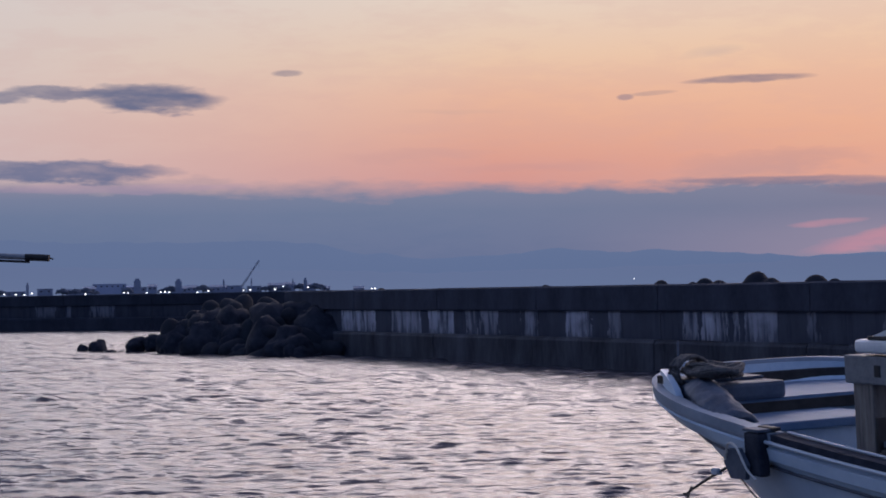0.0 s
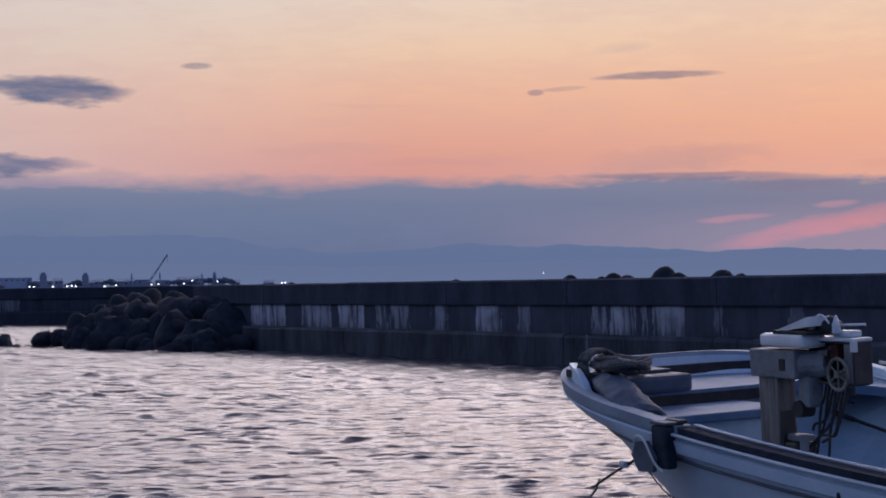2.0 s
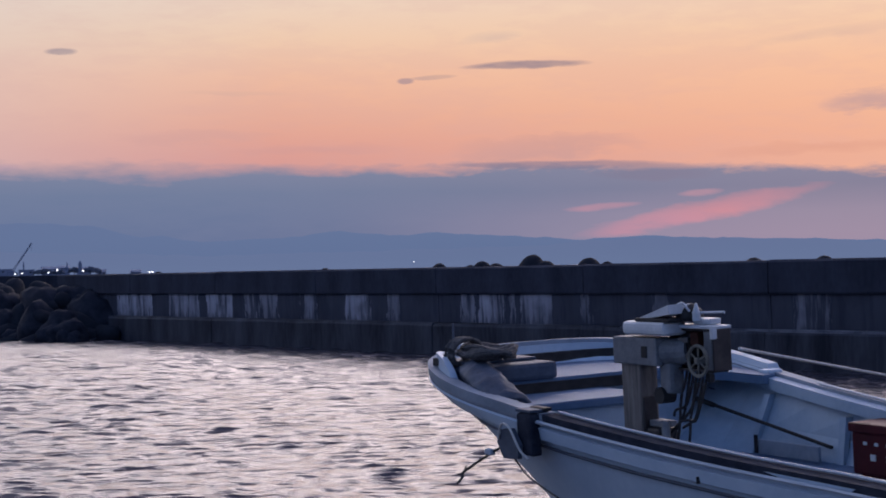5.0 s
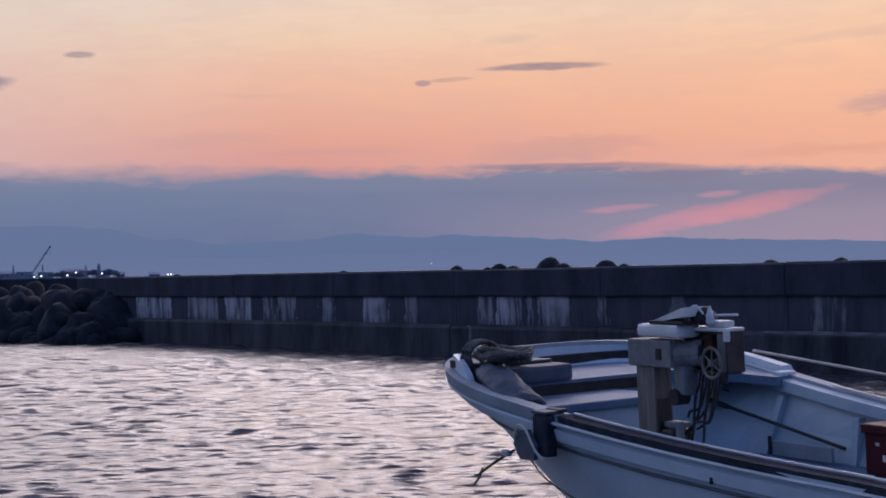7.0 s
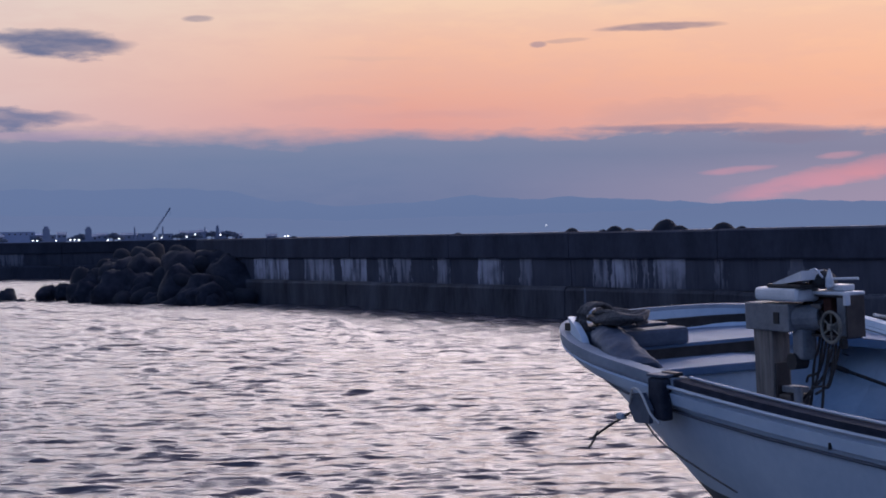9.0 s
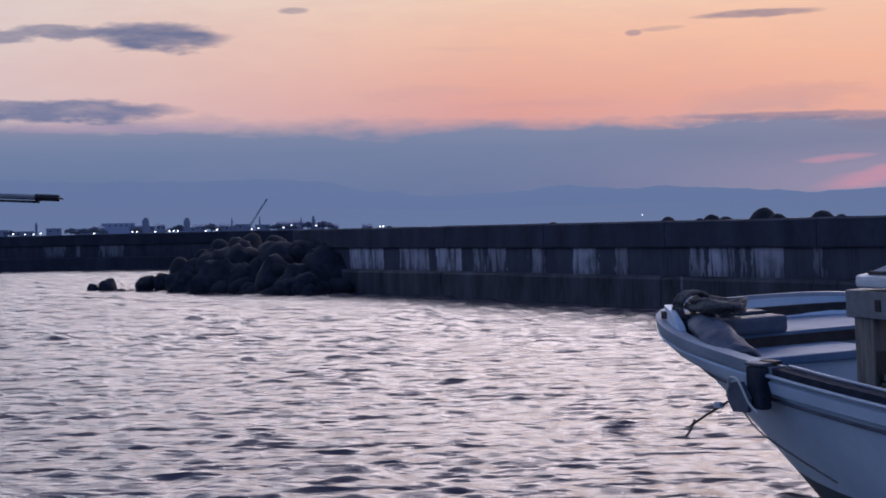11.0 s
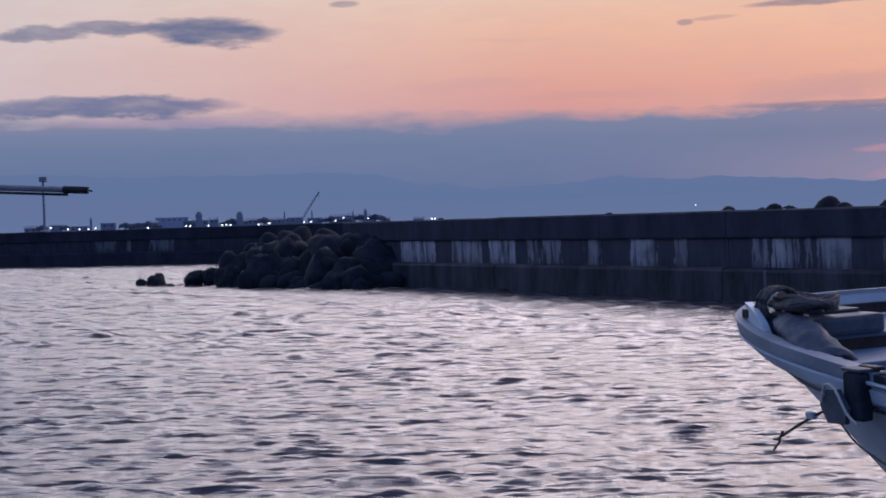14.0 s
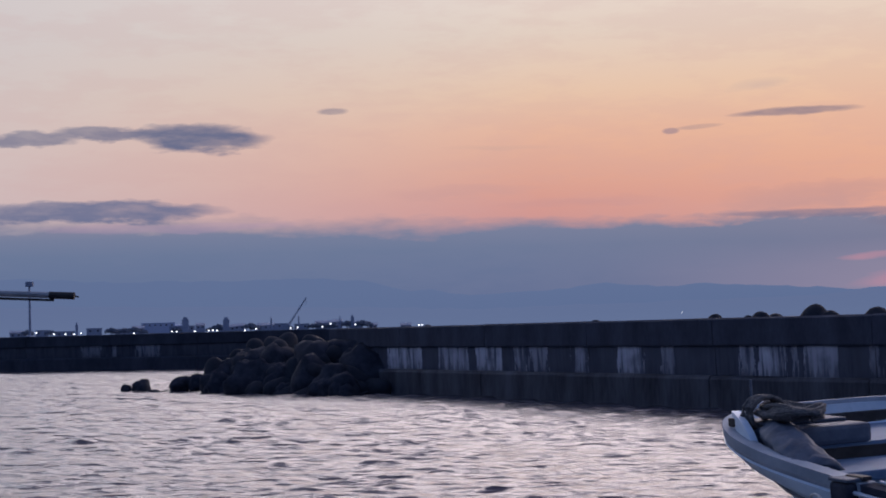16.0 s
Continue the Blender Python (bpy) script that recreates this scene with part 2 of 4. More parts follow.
GREY = painted("grey_plastic_cover", (0.055, 0.068, 0.095), (0.105, 0.125, 0.165), 5.0, 0.6, 0, 0.2, 0.006, gloss=0.2)
GALV = painted("weathered_galvanised_plate", (0.10, 0.11, 0.125), (0.19, 0.20, 0.215), 6.0, 0.65, 0.1, 0.2, 0.003, gloss=0.25)
WOOD = painted("weathered_timber_post", (0.085, 0.078, 0.074), (0.20, 0.18, 0.165), 5.0, 0.8, 0, 0.5, 0.006, (6, 6, 0.5), 0.15)
RUST = painted("rusty_iron", (0.035, 0.014, 0.011), (0.075, 0.032, 0.024), 14.0, 0.85, 0, 0.6, 0.004, gloss=0.15)
RUBBER = painted("matt_blue_black_rubber", (0.018, 0.022, 0.034), (0.040, 0.046, 0.064), 9.0, 0.9, 0, 0.3, 0.004, gloss=0.06)
WHEEL = painted("faded_olive_paint", (0.10, 0.097, 0.082), (0.18, 0.172, 0.15), 9.0, 0.6, 0, 0.2, 0.003, gloss=0.25)
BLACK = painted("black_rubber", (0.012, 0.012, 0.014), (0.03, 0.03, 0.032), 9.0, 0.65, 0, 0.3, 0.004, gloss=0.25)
DARKBOX = painted("dark_machine_casing", (0.018, 0.016, 0.018), (0.05, 0.042, 0.04), 7.0, 0.5, 0.3, 0.2, 0.004)
ROPE = painted("old_mooring_rope", (0.055, 0.053, 0.055), (0.13, 0.125, 0.125), 40.0, 0.9, 0, 0.8, 0.004, (1, 1, 3), 0.1)
ROPE_PALE = painted("pale_rope", (0.40, 0.40, 0.38), (0.62, 0.60, 0.56), 40.0, 0.9, 0, 0.8, 0.004)
RED = painted("red_plastic", (0.042, 0.005, 0.009), (0.072, 0.009, 0.014), 6.0, 0.6, 0, 0.1, 0.003, gloss=0.2)
WHITE = painted("white_plastic", (0.42, 0.45, 0.48), (0.56, 0.58, 0.60), 6.0, 0.45, 0, 0.1, 0.003)
# foliage and shore colour carry a painted tint of distance haze
TREE = painted("hazed_dark_foliage", (0.07, 0.09, 0.13), (0.12, 0.14, 0.19), 0.2, 0.9)
# town colours have the blue dusk haze mixed in
HOUSE = painted("hazed_building_wall", (0.13, 0.165, 0.24), (0.20, 0.24, 0.33), 0.05, 0.9)
HOUSE_PALE = painted("hazed_pale_hall_roof", (0.22, 0.27, 0.39), (0.28, 0.33, 0.45), 0.05, 0.9)
POLE = painted("pale_aluminium_pole", (0.15, 0.165, 0.19), (0.25, 0.265, 0.29), 6.0, 0.5, 0.15, 0.1, 0.003)


def glowing(name, colour, strength):
    mat, tree, bsdf = material(name)
    bsdf.inputs["Emission Color"].default_value = (*colour, 1)
    bsdf.inputs["Emission Strength"].default_value = strength
    return mat


LAMP = glowing("lit_lamp", (0.95, 0.95, 1.0), 2.2)


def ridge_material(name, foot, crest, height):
    """Hazy distance: a plain backdrop; the haze of the air between is put into its glow."""
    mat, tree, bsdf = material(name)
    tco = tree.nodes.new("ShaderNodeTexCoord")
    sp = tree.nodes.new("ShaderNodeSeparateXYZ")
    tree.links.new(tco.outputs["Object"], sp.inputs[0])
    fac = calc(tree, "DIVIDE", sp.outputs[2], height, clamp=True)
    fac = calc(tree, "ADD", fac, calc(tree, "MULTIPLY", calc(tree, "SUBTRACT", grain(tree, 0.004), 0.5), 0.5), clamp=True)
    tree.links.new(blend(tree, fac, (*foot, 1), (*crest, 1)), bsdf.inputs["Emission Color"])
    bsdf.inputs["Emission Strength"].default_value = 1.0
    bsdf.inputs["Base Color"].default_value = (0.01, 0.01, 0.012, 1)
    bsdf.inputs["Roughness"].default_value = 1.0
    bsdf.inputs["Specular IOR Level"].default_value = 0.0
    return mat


def water_material():
    mat, tree, bsdf = material("harbour_water")
    bsdf.inputs["Base Color"].default_value = (0.050, 0.046, 0.058, 1)
    bsdf.inputs["Roughness"].default_value = 0.27
    bsdf.inputs["IOR"].default_value = 1.42
    a = grain(tree, 7.5, (0.45, 1.5, 1), 1.6, 0.5)
    c = grain(tree, 2.0, (0.9, 1.25, 1), 1.5, 0.5, shift=(9, 5, 0))
    b = grain(tree, 19.0, (0.6, 1.3, 1), 2, 0.5, shift=(4, 2, 0))
    relief(tree, bsdf, calc(tree, "MULTIPLY_ADD", c, 6.0, calc(tree, "MULTIPLY_ADD", b, 0.15, a)), 0.62, 0.06)
    return mat


WATER = water_material()


# ---------------------------------------------------------------- mesh helpers
def mesh_of(bm, name, mat, smooth=False):
    me = bpy.data.meshes.new(name)
    bmesh.ops.recalc_face_normals(bm, faces=bm.faces[:])
    bm.to_mesh(me)
    bm.free()
    for mm in (mat if isinstance(mat, (list, tuple)) else [mat]):
        me.materials.append(mm)
    if smooth:
        me.polygons.foreach_set("use_smooth", [True] * len(me.polygons))
    return me


def part(name, bm, mat, parent=None, label="", m=None, smooth=False):
    ob = new(name, mesh_of(bm, name, mat, smooth))
    if parent is not None:
        ob.parent = parent
    if m is not None:
        ob.matrix_basis = m
    if label:
        tagged(ob, label)
    return ob


def thing(name, m, label, category, group="", kind=""):
    ob = new(name)
    ob.matrix_basis = m
    return tagged(ob, label, category, group, kind)


def box(x0, x1, y0, y1, z0, z1, bevel=0.0, bm=None, taper=0.0, seg=2):
    own = bmesh.new()
    bmesh.ops.create_cube(own, size=1)
    for v in own.verts:
        k = 1 - taper if v.co.z > 0 else 1
        v.co = Vector(((x0 + x1) / 2 + v.co.x * (x1 - x0) * k, (y0 + y1) / 2 + v.co.y * (y1 - y0) * k, (z0 + z1) / 2 + v.co.z * (z1 - z0)))
    if bevel:
        bmesh.ops.bevel(own, geom=own.edges[:], offset=bevel, segments=seg, affect="EDGES", profile=0.6)
    if bm is None:
        return own
    return merged(bm, own)


def merged(bm, own):
    me = bpy.data.meshes.new("tmp")
    own.to_mesh(me)
    own.free()
    bm.from_mesh(me)
    bpy.data.meshes.remove(me)
    return bm


def tube(points, radius, sides=8, bm=None, closed=False, taper=None):
    """A round bar along a line of points."""
    own = bm if bm is not None else bmesh.new()
    pts = [Vector(p) for p in points]
    rings = []
    n = len(pts)
    for i, p in enumerate(pts):
        if closed:
            d = pts[(i + 1) % n] - pts[i - 1]
        else:
            d = pts[min(i + 1, n - 1)] - pts[max(i - 1, 0)]
        d.normalize()
        side = d.cross(Vector((0.13, 0.07, 1)))
        if side.length < 0.2:
            side = d.cross(Vector((0, 1, 0.1)))
        side.normalize()
        up = side.cross(d)
        r = radius if taper is None else radius + (taper - radius) * i / max(n - 1, 1)
        rings.append([own.verts.new(p + side * r * math.cos(2 * math.pi * k / sides) + up * r * math.sin(2 * math.pi * k / sides)) for k in range(sides)])
    for i in range(n if closed else n - 1):
        a, b = rings[i], rings[(i + 1) % n]
        for k in range(sides):
            own.faces.new((a[k], a[(k + 1) % sides], b[(k + 1) % sides], b[k]))
    if not closed:
        own.faces.new(rings[0][::-1])
        own.faces.new(rings[-1])
    return own


def lathe(profile, sides=16, bm=None):
    """(radius, height) pairs turned round z."""
    own = bm if bm is not None else bmesh.new()
    rings = [[own.verts.new((r * math.cos(2 * math.pi * k / sides), r * math.sin(2 * math.pi * k / sides), z)) for k in range(sides)] for r, z in profile]
    for a, b in zip(rings, rings[1:]):
        for k in range(sides):
            own.faces.new((a[k], a[(k + 1) % sides], b[(k + 1) % sides], b[k]))
    own.faces.new(rings[0][::-1])
    own.faces.new(rings[-1])
    return own


def smooth_line(points, steps=6):
    """Catmull-Rom through the points."""
    P = [Vector(p) for p in points]
    P = [P[0] * 2 - P[1], *P, P[-1] * 2 - P[-2]]
    res = []
    for i in range(1, len(P) - 2):
        for k in range(steps):
            t = k / steps
            a, b, c, d = P[i - 1:i + 3]
            res.append(0.5 * ((2 * b) + (c - a) * t + (2 * a - 5 * b + 4 * c - d) * t * t + (3 * b - a - 3 * c + d) * t ** 3))
    res.append(P[-2])
    return res


def grid_mesh(name, co, quads, mat):
    me = bpy.data.meshes.new(name)
    me.from_pydata(co.tolist(), [], quads.tolist())
    me.materials.append(mat)
    me.polygons.foreach_set("use_smooth", [True] * len(me.polygons))
    return me


# ---------------------------------------------------------------- water
def build_water():
    rng = np.random.default_rng(5)
    az = np.radians(np.linspace(-24, 34, 640))
    ds = [4.0]
    while ds[-1] < 104:
        ds.append(ds[-1] * 1.0042)
    rad = np.array(ds)
    A, D = np.meshgrid(az, rad)
    X, Y = np.sin(A) * D, np.cos(A) * D
    Zw = np.zeros_like(X)
    for i in range(64):
        wl = 0.15 * (0.5 / 0.15) ** rng.random()
        th = radians(-82) + rng.normal(0, 0.34)
        k = 2 * math.pi / wl
        warp = 0.5 * np.sin(0.35 * X + 1.3 * i) + 0.5 * np.sin(0.27 * Y + 2.1 * i)
        amp = 0.0024 * (wl / 0.4) ** 0.8
        keep = np.clip(wl / (0.0042 * D * 2.3), 0, 1) ** 2
        Zw += keep * amp * np.sin(k * (X * math.cos(th) + Y * math.sin(th)) + rng.random() * 6.28 + 1.2 * warp)
    # longer ripples on the open water away from the quay
    open_water = np.clip((D - 16.0) / 14.0, 0, 1)
    for i in range(18):
        wl = 0.7 * (1.9 / 0.7) ** rng.random()
        th = radians(-82) + rng.normal(0, 0.5)
        k = 2 * math.pi / wl
        Zw += open_water * 0.0052 * wl * np.sin(k * (X * math.cos(th) + Y * math.sin(th)) + rng.random() * 6.28 + 0.8 * np.sin(0.4 * X + 0.3 * Y + i))
    Zw = Zw + 4.0 * np.maximum(Zw, 0) ** 2
    fade = np.clip((D - 4.0) / 1.5, 0, 1) * np.clip((104 - D) / 6, 0.0, 1) * np.clip((A - az[0]) / 0.06, 0, 1) * np.clip((az[-1] - A) / 0.06, 0, 1)
    Zw *= fade
    co = np.stack([X, Y, Zw], -1).reshape(-1, 3)
    n, mm = X.shape
    idx = np.arange(n * mm).reshape(n, mm)
    q = np.stack([idx[:-1, :-1], idx[:-1, 1:], idx[1:, 1:], idx[1:, :-1]], -1).reshape(-1, 4)
    # the calm rest of the sheet, out to the horizon
    far = np.concatenate([[0.01, 4.0], np.geomspace(104.0, 4900, 14)])
    ring = np.radians(np.linspace(34, 336, 60))
    A2, D2 = np.meshgrid(ring, far)
    co2 = np.stack([np.sin(A2) * D2, np.cos(A2) * D2, np.zeros_like(A2)], -1).reshape(-1, 3)
    i2 = np.arange(A2.size).reshape(A2.shape) + len(co)
    q2 = np.stack([i2[:-1, :-1], i2[:-1, 1:], i2[1:, 1:], i2[1:, :-1]], -1).reshape(-1, 4)
    front = np.radians(np.linspace(-24, 34, 40))
    A3, D3 = np.meshgrid(front, far[2:])
    co3 = np.stack([np.sin(A3) * D3, np.cos(A3) * D3, np.zeros_like(A3)], -1).reshape(-1, 3)
    i3 = np.arange(A3.size).reshape(A3.shape) + len(co) + len(co2)
    q3 = np.stack([i3[:-1, :-1], i3[:-1, 1:], i3[1:, 1:], i3[1:, :-1]], -1).reshape(-1, 4)
    A4, D4 = np.meshgrid(front, far[:2])
    co4 = np.stack([np.sin(A4) * D4, np.cos(A4) * D4, np.zeros_like(A4)], -1).reshape(-1, 3)
    i4 = np.arange(A4.size).reshape(A4.shape) + len(co) + len(co2) + len(co3)
    q4 = np.stack([i4[:-1, :-1], i4[:-1, 1:], i4[1:, 1:], i4[1:, :-1]], -1).reshape(-1, 4)
    ob = new("water", grid_mesh("water", np.concatenate([co, co2, co3, co4]), np.concatenate([q, q2, q3, q4])[:, ::-1], WATER))
    ob.location.z = 0.05
    tagged(ob, "rippled harbour water reflecting a pink dusk sky", "water", kind="structure")


build_water()


# ---------------------------------------------------------------- distance
def build_ridge(name, dist, knots, rough, mat, seed, label):
    """A line of hills: knots of (turn, rise) in degrees, made uneven."""
    bm = bmesh.new()
    a0, a1 = knots[0][0], knots[-1][0]
    n = 420
    prev = None
    for i in range(n + 1):
        a = a0 + (a1 - a0) * i / n
        e = np.interp(a, [k[0] for k in knots], [k[1] for k in knots])
        e += rough * (noise.fractal((a * 0.8, seed, 0), 0.8, 2.0, 6))
        e = max(e, 0.05)
        x, y = math.sin(radians(a)) * dist, math.cos(radians(a)) * dist
        h = math.tan(radians(e)) * dist
        back = 1.06
        row = [bm.verts.new(p) for p in ((x, y, -2), (x, y, h * 0.55), (x * 1.015, y * 1.015, h), (x * back, y * back, h * 0.4), (x * back, y * back, -2))]
        if prev:
            for k in range(4):
                bm.faces.new((prev[k], row[k], row[k + 1], prev[k + 1]))
        prev = row
    ob = part(name, bm, mat, smooth=True)
    tagged(ob, label, "hills", kind="structure")


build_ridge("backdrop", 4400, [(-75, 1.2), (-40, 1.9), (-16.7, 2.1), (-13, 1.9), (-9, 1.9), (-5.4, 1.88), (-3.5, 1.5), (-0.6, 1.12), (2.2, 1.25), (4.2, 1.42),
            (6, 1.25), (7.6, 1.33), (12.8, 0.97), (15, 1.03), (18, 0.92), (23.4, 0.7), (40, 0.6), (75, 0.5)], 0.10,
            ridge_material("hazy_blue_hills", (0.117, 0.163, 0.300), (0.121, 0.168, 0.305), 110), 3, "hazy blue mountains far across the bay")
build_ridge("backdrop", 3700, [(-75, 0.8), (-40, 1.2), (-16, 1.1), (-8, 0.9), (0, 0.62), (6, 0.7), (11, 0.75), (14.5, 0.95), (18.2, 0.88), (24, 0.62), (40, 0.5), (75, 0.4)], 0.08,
            ridge_material("nearer_haze_hills", (0.130, 0.174, 0.308), (0.122, 0.163, 0.296), 60), 9, "lower blue hills in dusk haze")


# ---------------------------------------------------------------- breakwater
STAIN_SPANS = ((-6.3, -4.0), (-3.05, -1.4), (-0.95, 0.5), (1.03, 1.5), (1.75, 2.55), (3.72, 4.36), (5.75, 6.6), (7.4, 7.9), (10.1, 10.55),
               (10.74, 11.5), (11.65, 11.95), (12.15, 13.1), (14.0, 14.35), (16.1, 16.45), (19.6, 20.4))


def stained_material(name, spans, strengths, dark, light):
    """Concrete with pale lime runs at the drains' places."""
    mat, tree, bsdf = material(name)
    tco = tree.nodes.new("ShaderNodeTexCoord")
    sp = tree.nodes.new("ShaderNodeSeparateXYZ")
    tree.links.new(tco.outputs["Object"], sp.inputs[0])
    lo, hi = -20.0, 30.0
    stops = [(0.0, 0.06)]
    for v, (a, b) in zip(strengths, spans):
        stops += [((a - lo) / (hi - lo), v), ((b - lo) / (hi - lo), 0.06)]
    wob = calc(tree, "MULTIPLY", calc(tree, "SUBTRACT", grain(tree, 4.0, (1.6, 1, 0.3), 4, 0.7), 0.5), 0.9)
    along = calc(tree, "DIVIDE", calc(tree, "SUBTRACT", calc(tree, "ADD", sp.outputs[0], wob), lo), hi - lo)
    span = ramp(tree, along, stops, "CONSTANT")
    runs = ramp(tree, grain(tree, 2.6, (1.7, 1, 0.12), 5, 0.72), [(0.40, 0.0), (0.47, 0.75), (0.60, 1.0)])
    blotch = ramp(tree, grain(tree, 1.5, (1, 1, 0.8), 4), [(0.32, 0.45), (0.5, 1.0)])
    drip = calc(tree, "MULTIPLY", calc(tree, "SUBTRACT", grain(tree, 5.0, (2.5, 1, 0.1), 3, 0.6, shift=(7, 0, 0)), 0.5), 1.6)
    height = calc(tree, "ADD", calc(tree, "DIVIDE", calc(tree, "SUBTRACT", sp.outputs[2], 0.8), 0.66), drip)
    low = ramp(tree, height, [(0.0, 0.3), (0.2, 0.75), (0.75, 1.0)])
    fac = calc(tree, "MULTIPLY", calc(tree, "MULTIPLY", span, calc(tree, "MULTIPLY_ADD", runs, 0.85, 0.15)), calc(tree, "MULTIPLY", blotch, low), clamp=True)
    base = blend(tree, grain(tree, 2.0, (1, 1, 0.4), 5), (*dark, 1), (*light, 1))
    tree.links.new(blend(tree, fac, base, (0.40, 0.40, 0.46, 1)), bsdf.inputs["Base Color"])
    bsdf.inputs["Roughness"].default_value = 0.85
    bsdf.inputs["Specular IOR Level"].default_value = 0.15
    relief(tree, bsdf, runs, 0.3, 0.01)
    return mat


STAINED = stained_material("lime_stained_concrete", STAIN_SPANS, (1.0, 0.8, 0.95, 0.75, 0.55, 0.6, 0.9, 0.5, 0.65, 1.0, 0.6, 0.75, 0.4, 0.4, 0.5), (0.023, 0.027, 0.040), (0.058, 0.064, 0.088))
FAR_STAINED = stained_material("faintly_stained_concrete", ((-2.2, -0.7), (0.1, 0.35), (1.7, 3.4)), (0.3, 0.35, 0.35), (0.018, 0.021, 0.032), (0.036, 0.041, 0.058))


def slab(x0, x1, prof, seed, wave=0.008):
    """A length of wall with the outline prof of (depth, height), slightly uneven along its run."""
    bm = bmesh.new()
    n = 6
    rings = []
    for i in range(n + 1):
        x = x0 + (x1 - x0) * i / n
        rings.append([bm.verts.new((x, y + wave * noise.noise((x * 1.7, k * 3.1, seed)), z + wave * noise.noise((x * 1.3, k * 2.3, seed + 9)))) for k, (y, z) in enumerate(prof)])
    m = len(prof)
    for a, b in zip(rings, rings[1:]):
        for k in range(m):
            bm.faces.new((a[k], a[(k + 1) % m], b[(k + 1) % m], b[k]))
    bm.faces.new(rings[0])
    bm.faces.new(rings[-1][::-1])
    return bm


def build_breakwater(name, m, x0, x1, step, label, top_mat, panel_mat, foot_mat):
    wall = thing(name, m, label, "breakwater", kind="structure")
    rnd = random.Random(4)
    x = x0
    i = 0
    while x < x1:
        e = min(x + step, x1)
        g = 0.012
        dz = rnd.uniform(-0.012, 0.012)
        part("parapet", slab(x + g, e - g, ((0.02, 1.46), (0.0, 1.5), (0.0, 2.06 + dz), (0.05, 2.1 + dz), (0.55, 2.1 + dz), (0.6, 2.05), (0.6, 1.46)), i, 0.012), top_mat, wall)
        part("wall_panel", slab(x + g, e - g, ((0.09, 0.8), (0.07, 1.46), (0.9, 1.46), (0.9, 0.8)), i + 40), panel_mat, wall, "dark concrete panel with pale lime runs")
        part("footing", slab(x + g, e - g, ((-0.16, -1.5), (-0.14, 0.72), (-0.08, 0.8), (3.5, 0.8), (3.5, -1.5)), i + 80, 0.03), foot_mat, wall)
        x = e
        i += 1
    return wall


BW = pose(-0.065, 44.26, 0, 0, 0, -57.71)
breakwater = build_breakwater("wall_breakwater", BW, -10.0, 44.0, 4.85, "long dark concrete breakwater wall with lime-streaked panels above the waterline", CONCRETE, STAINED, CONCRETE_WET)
# pale strip paints the light that the footing's top edge catches
LIT_EDGE = painted("pale_lit_edge", (0.06, 0.065, 0.085), (0.20, 0.205, 0.235), 2.0, 0.9, 0, 0.6, 0.01, (1.0, 1, 2), 0.1)
lit_edge = slab(15.4, 27.0, ((-0.115, 0.755), (-0.11, 0.806), (-0.04, 0.812), (-0.04, 0.755)), 7, 0.02)
part("lit_edge_strip", lit_edge, LIT_EDGE, breakwater, "pale strip for the light on the footing edge")
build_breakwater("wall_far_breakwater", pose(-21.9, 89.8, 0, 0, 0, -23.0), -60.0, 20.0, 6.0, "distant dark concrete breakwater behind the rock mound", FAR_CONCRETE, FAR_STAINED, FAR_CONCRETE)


# ---------------------------------------------------------------- armour blocks and boulders
def tetrapod_mesh(name, size, seed, mat):
    bm = bmesh.new()
    rnd = random.Random(seed)
    dirs = [Vector((0, 0, 1)), Vector((0.943, 0, -0.333)), Vector((-0.471, 0.816, -0.333)), Vector((-0.471, -0.816, -0.333))]
    for d in dirs:
        q = d.to_track_quat("Z", "Y")
        own = lathe([(0.34 * size, 0.0), (0.31 * size, 0.25 * size), (0.26 * size, 0.52 * size), (0.225 * size, 0.66 * size), (0.17 * size, 0.76 * size), (0.10 * size, 0.825 * size), (0.03 * size, 0.85 * size)], 12)
        for v in own.verts:
            v.co = q @ v.co
            v.co += Vector(noise.noise_vector(v.co * 3 + Vector((seed, 0, 0)))) * 0.02 * size
        merged(bm, own)
    return mesh_of(bm, name, mat, True)


def boulder_mesh(name, size, seed, mat):
    bm = bmesh.new()
    bmesh.ops.create_icosphere(bm, subdivisions=3, radius=1)
    for v in bm.verts:
        c = v.co.copy()
        c = c / (abs(c.x) ** 2.3 + abs(c.y) ** 2.3 + abs(c.z) ** 2.3) ** (1 / 2.3) * 0.96
        k = 1 + 0.34 * noise.noise(c * 1.2 + Vector((seed * 3.7, 0, 0))) + 0.2 * noise.noise(c * 2.9 + Vector((0, seed, 0))) + 0.06 * noise.noise(c * 8 + Vector((seed, 0, 0)))
        v.co = Vector((c.x * k * 1.1, c.y * k, c.z * k * 0.8)) * size
    return mesh_of(bm, name, mat, True)


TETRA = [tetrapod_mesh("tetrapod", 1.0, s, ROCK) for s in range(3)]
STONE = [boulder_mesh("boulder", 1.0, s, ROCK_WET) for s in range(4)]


def place(name, me, m, size, label, category, group):
    ob = new(name, me)
    ob.matrix_basis = m @ Matrix.Diagonal((size, size, size, 1))
    return tagged(ob, label, category, group)


def tumble(rnd):
    return Euler((rnd.uniform(0, 6.28), rnd.uniform(0, 6.28), rnd.uniform(0, 6.28))).to_matrix().to_4x4()


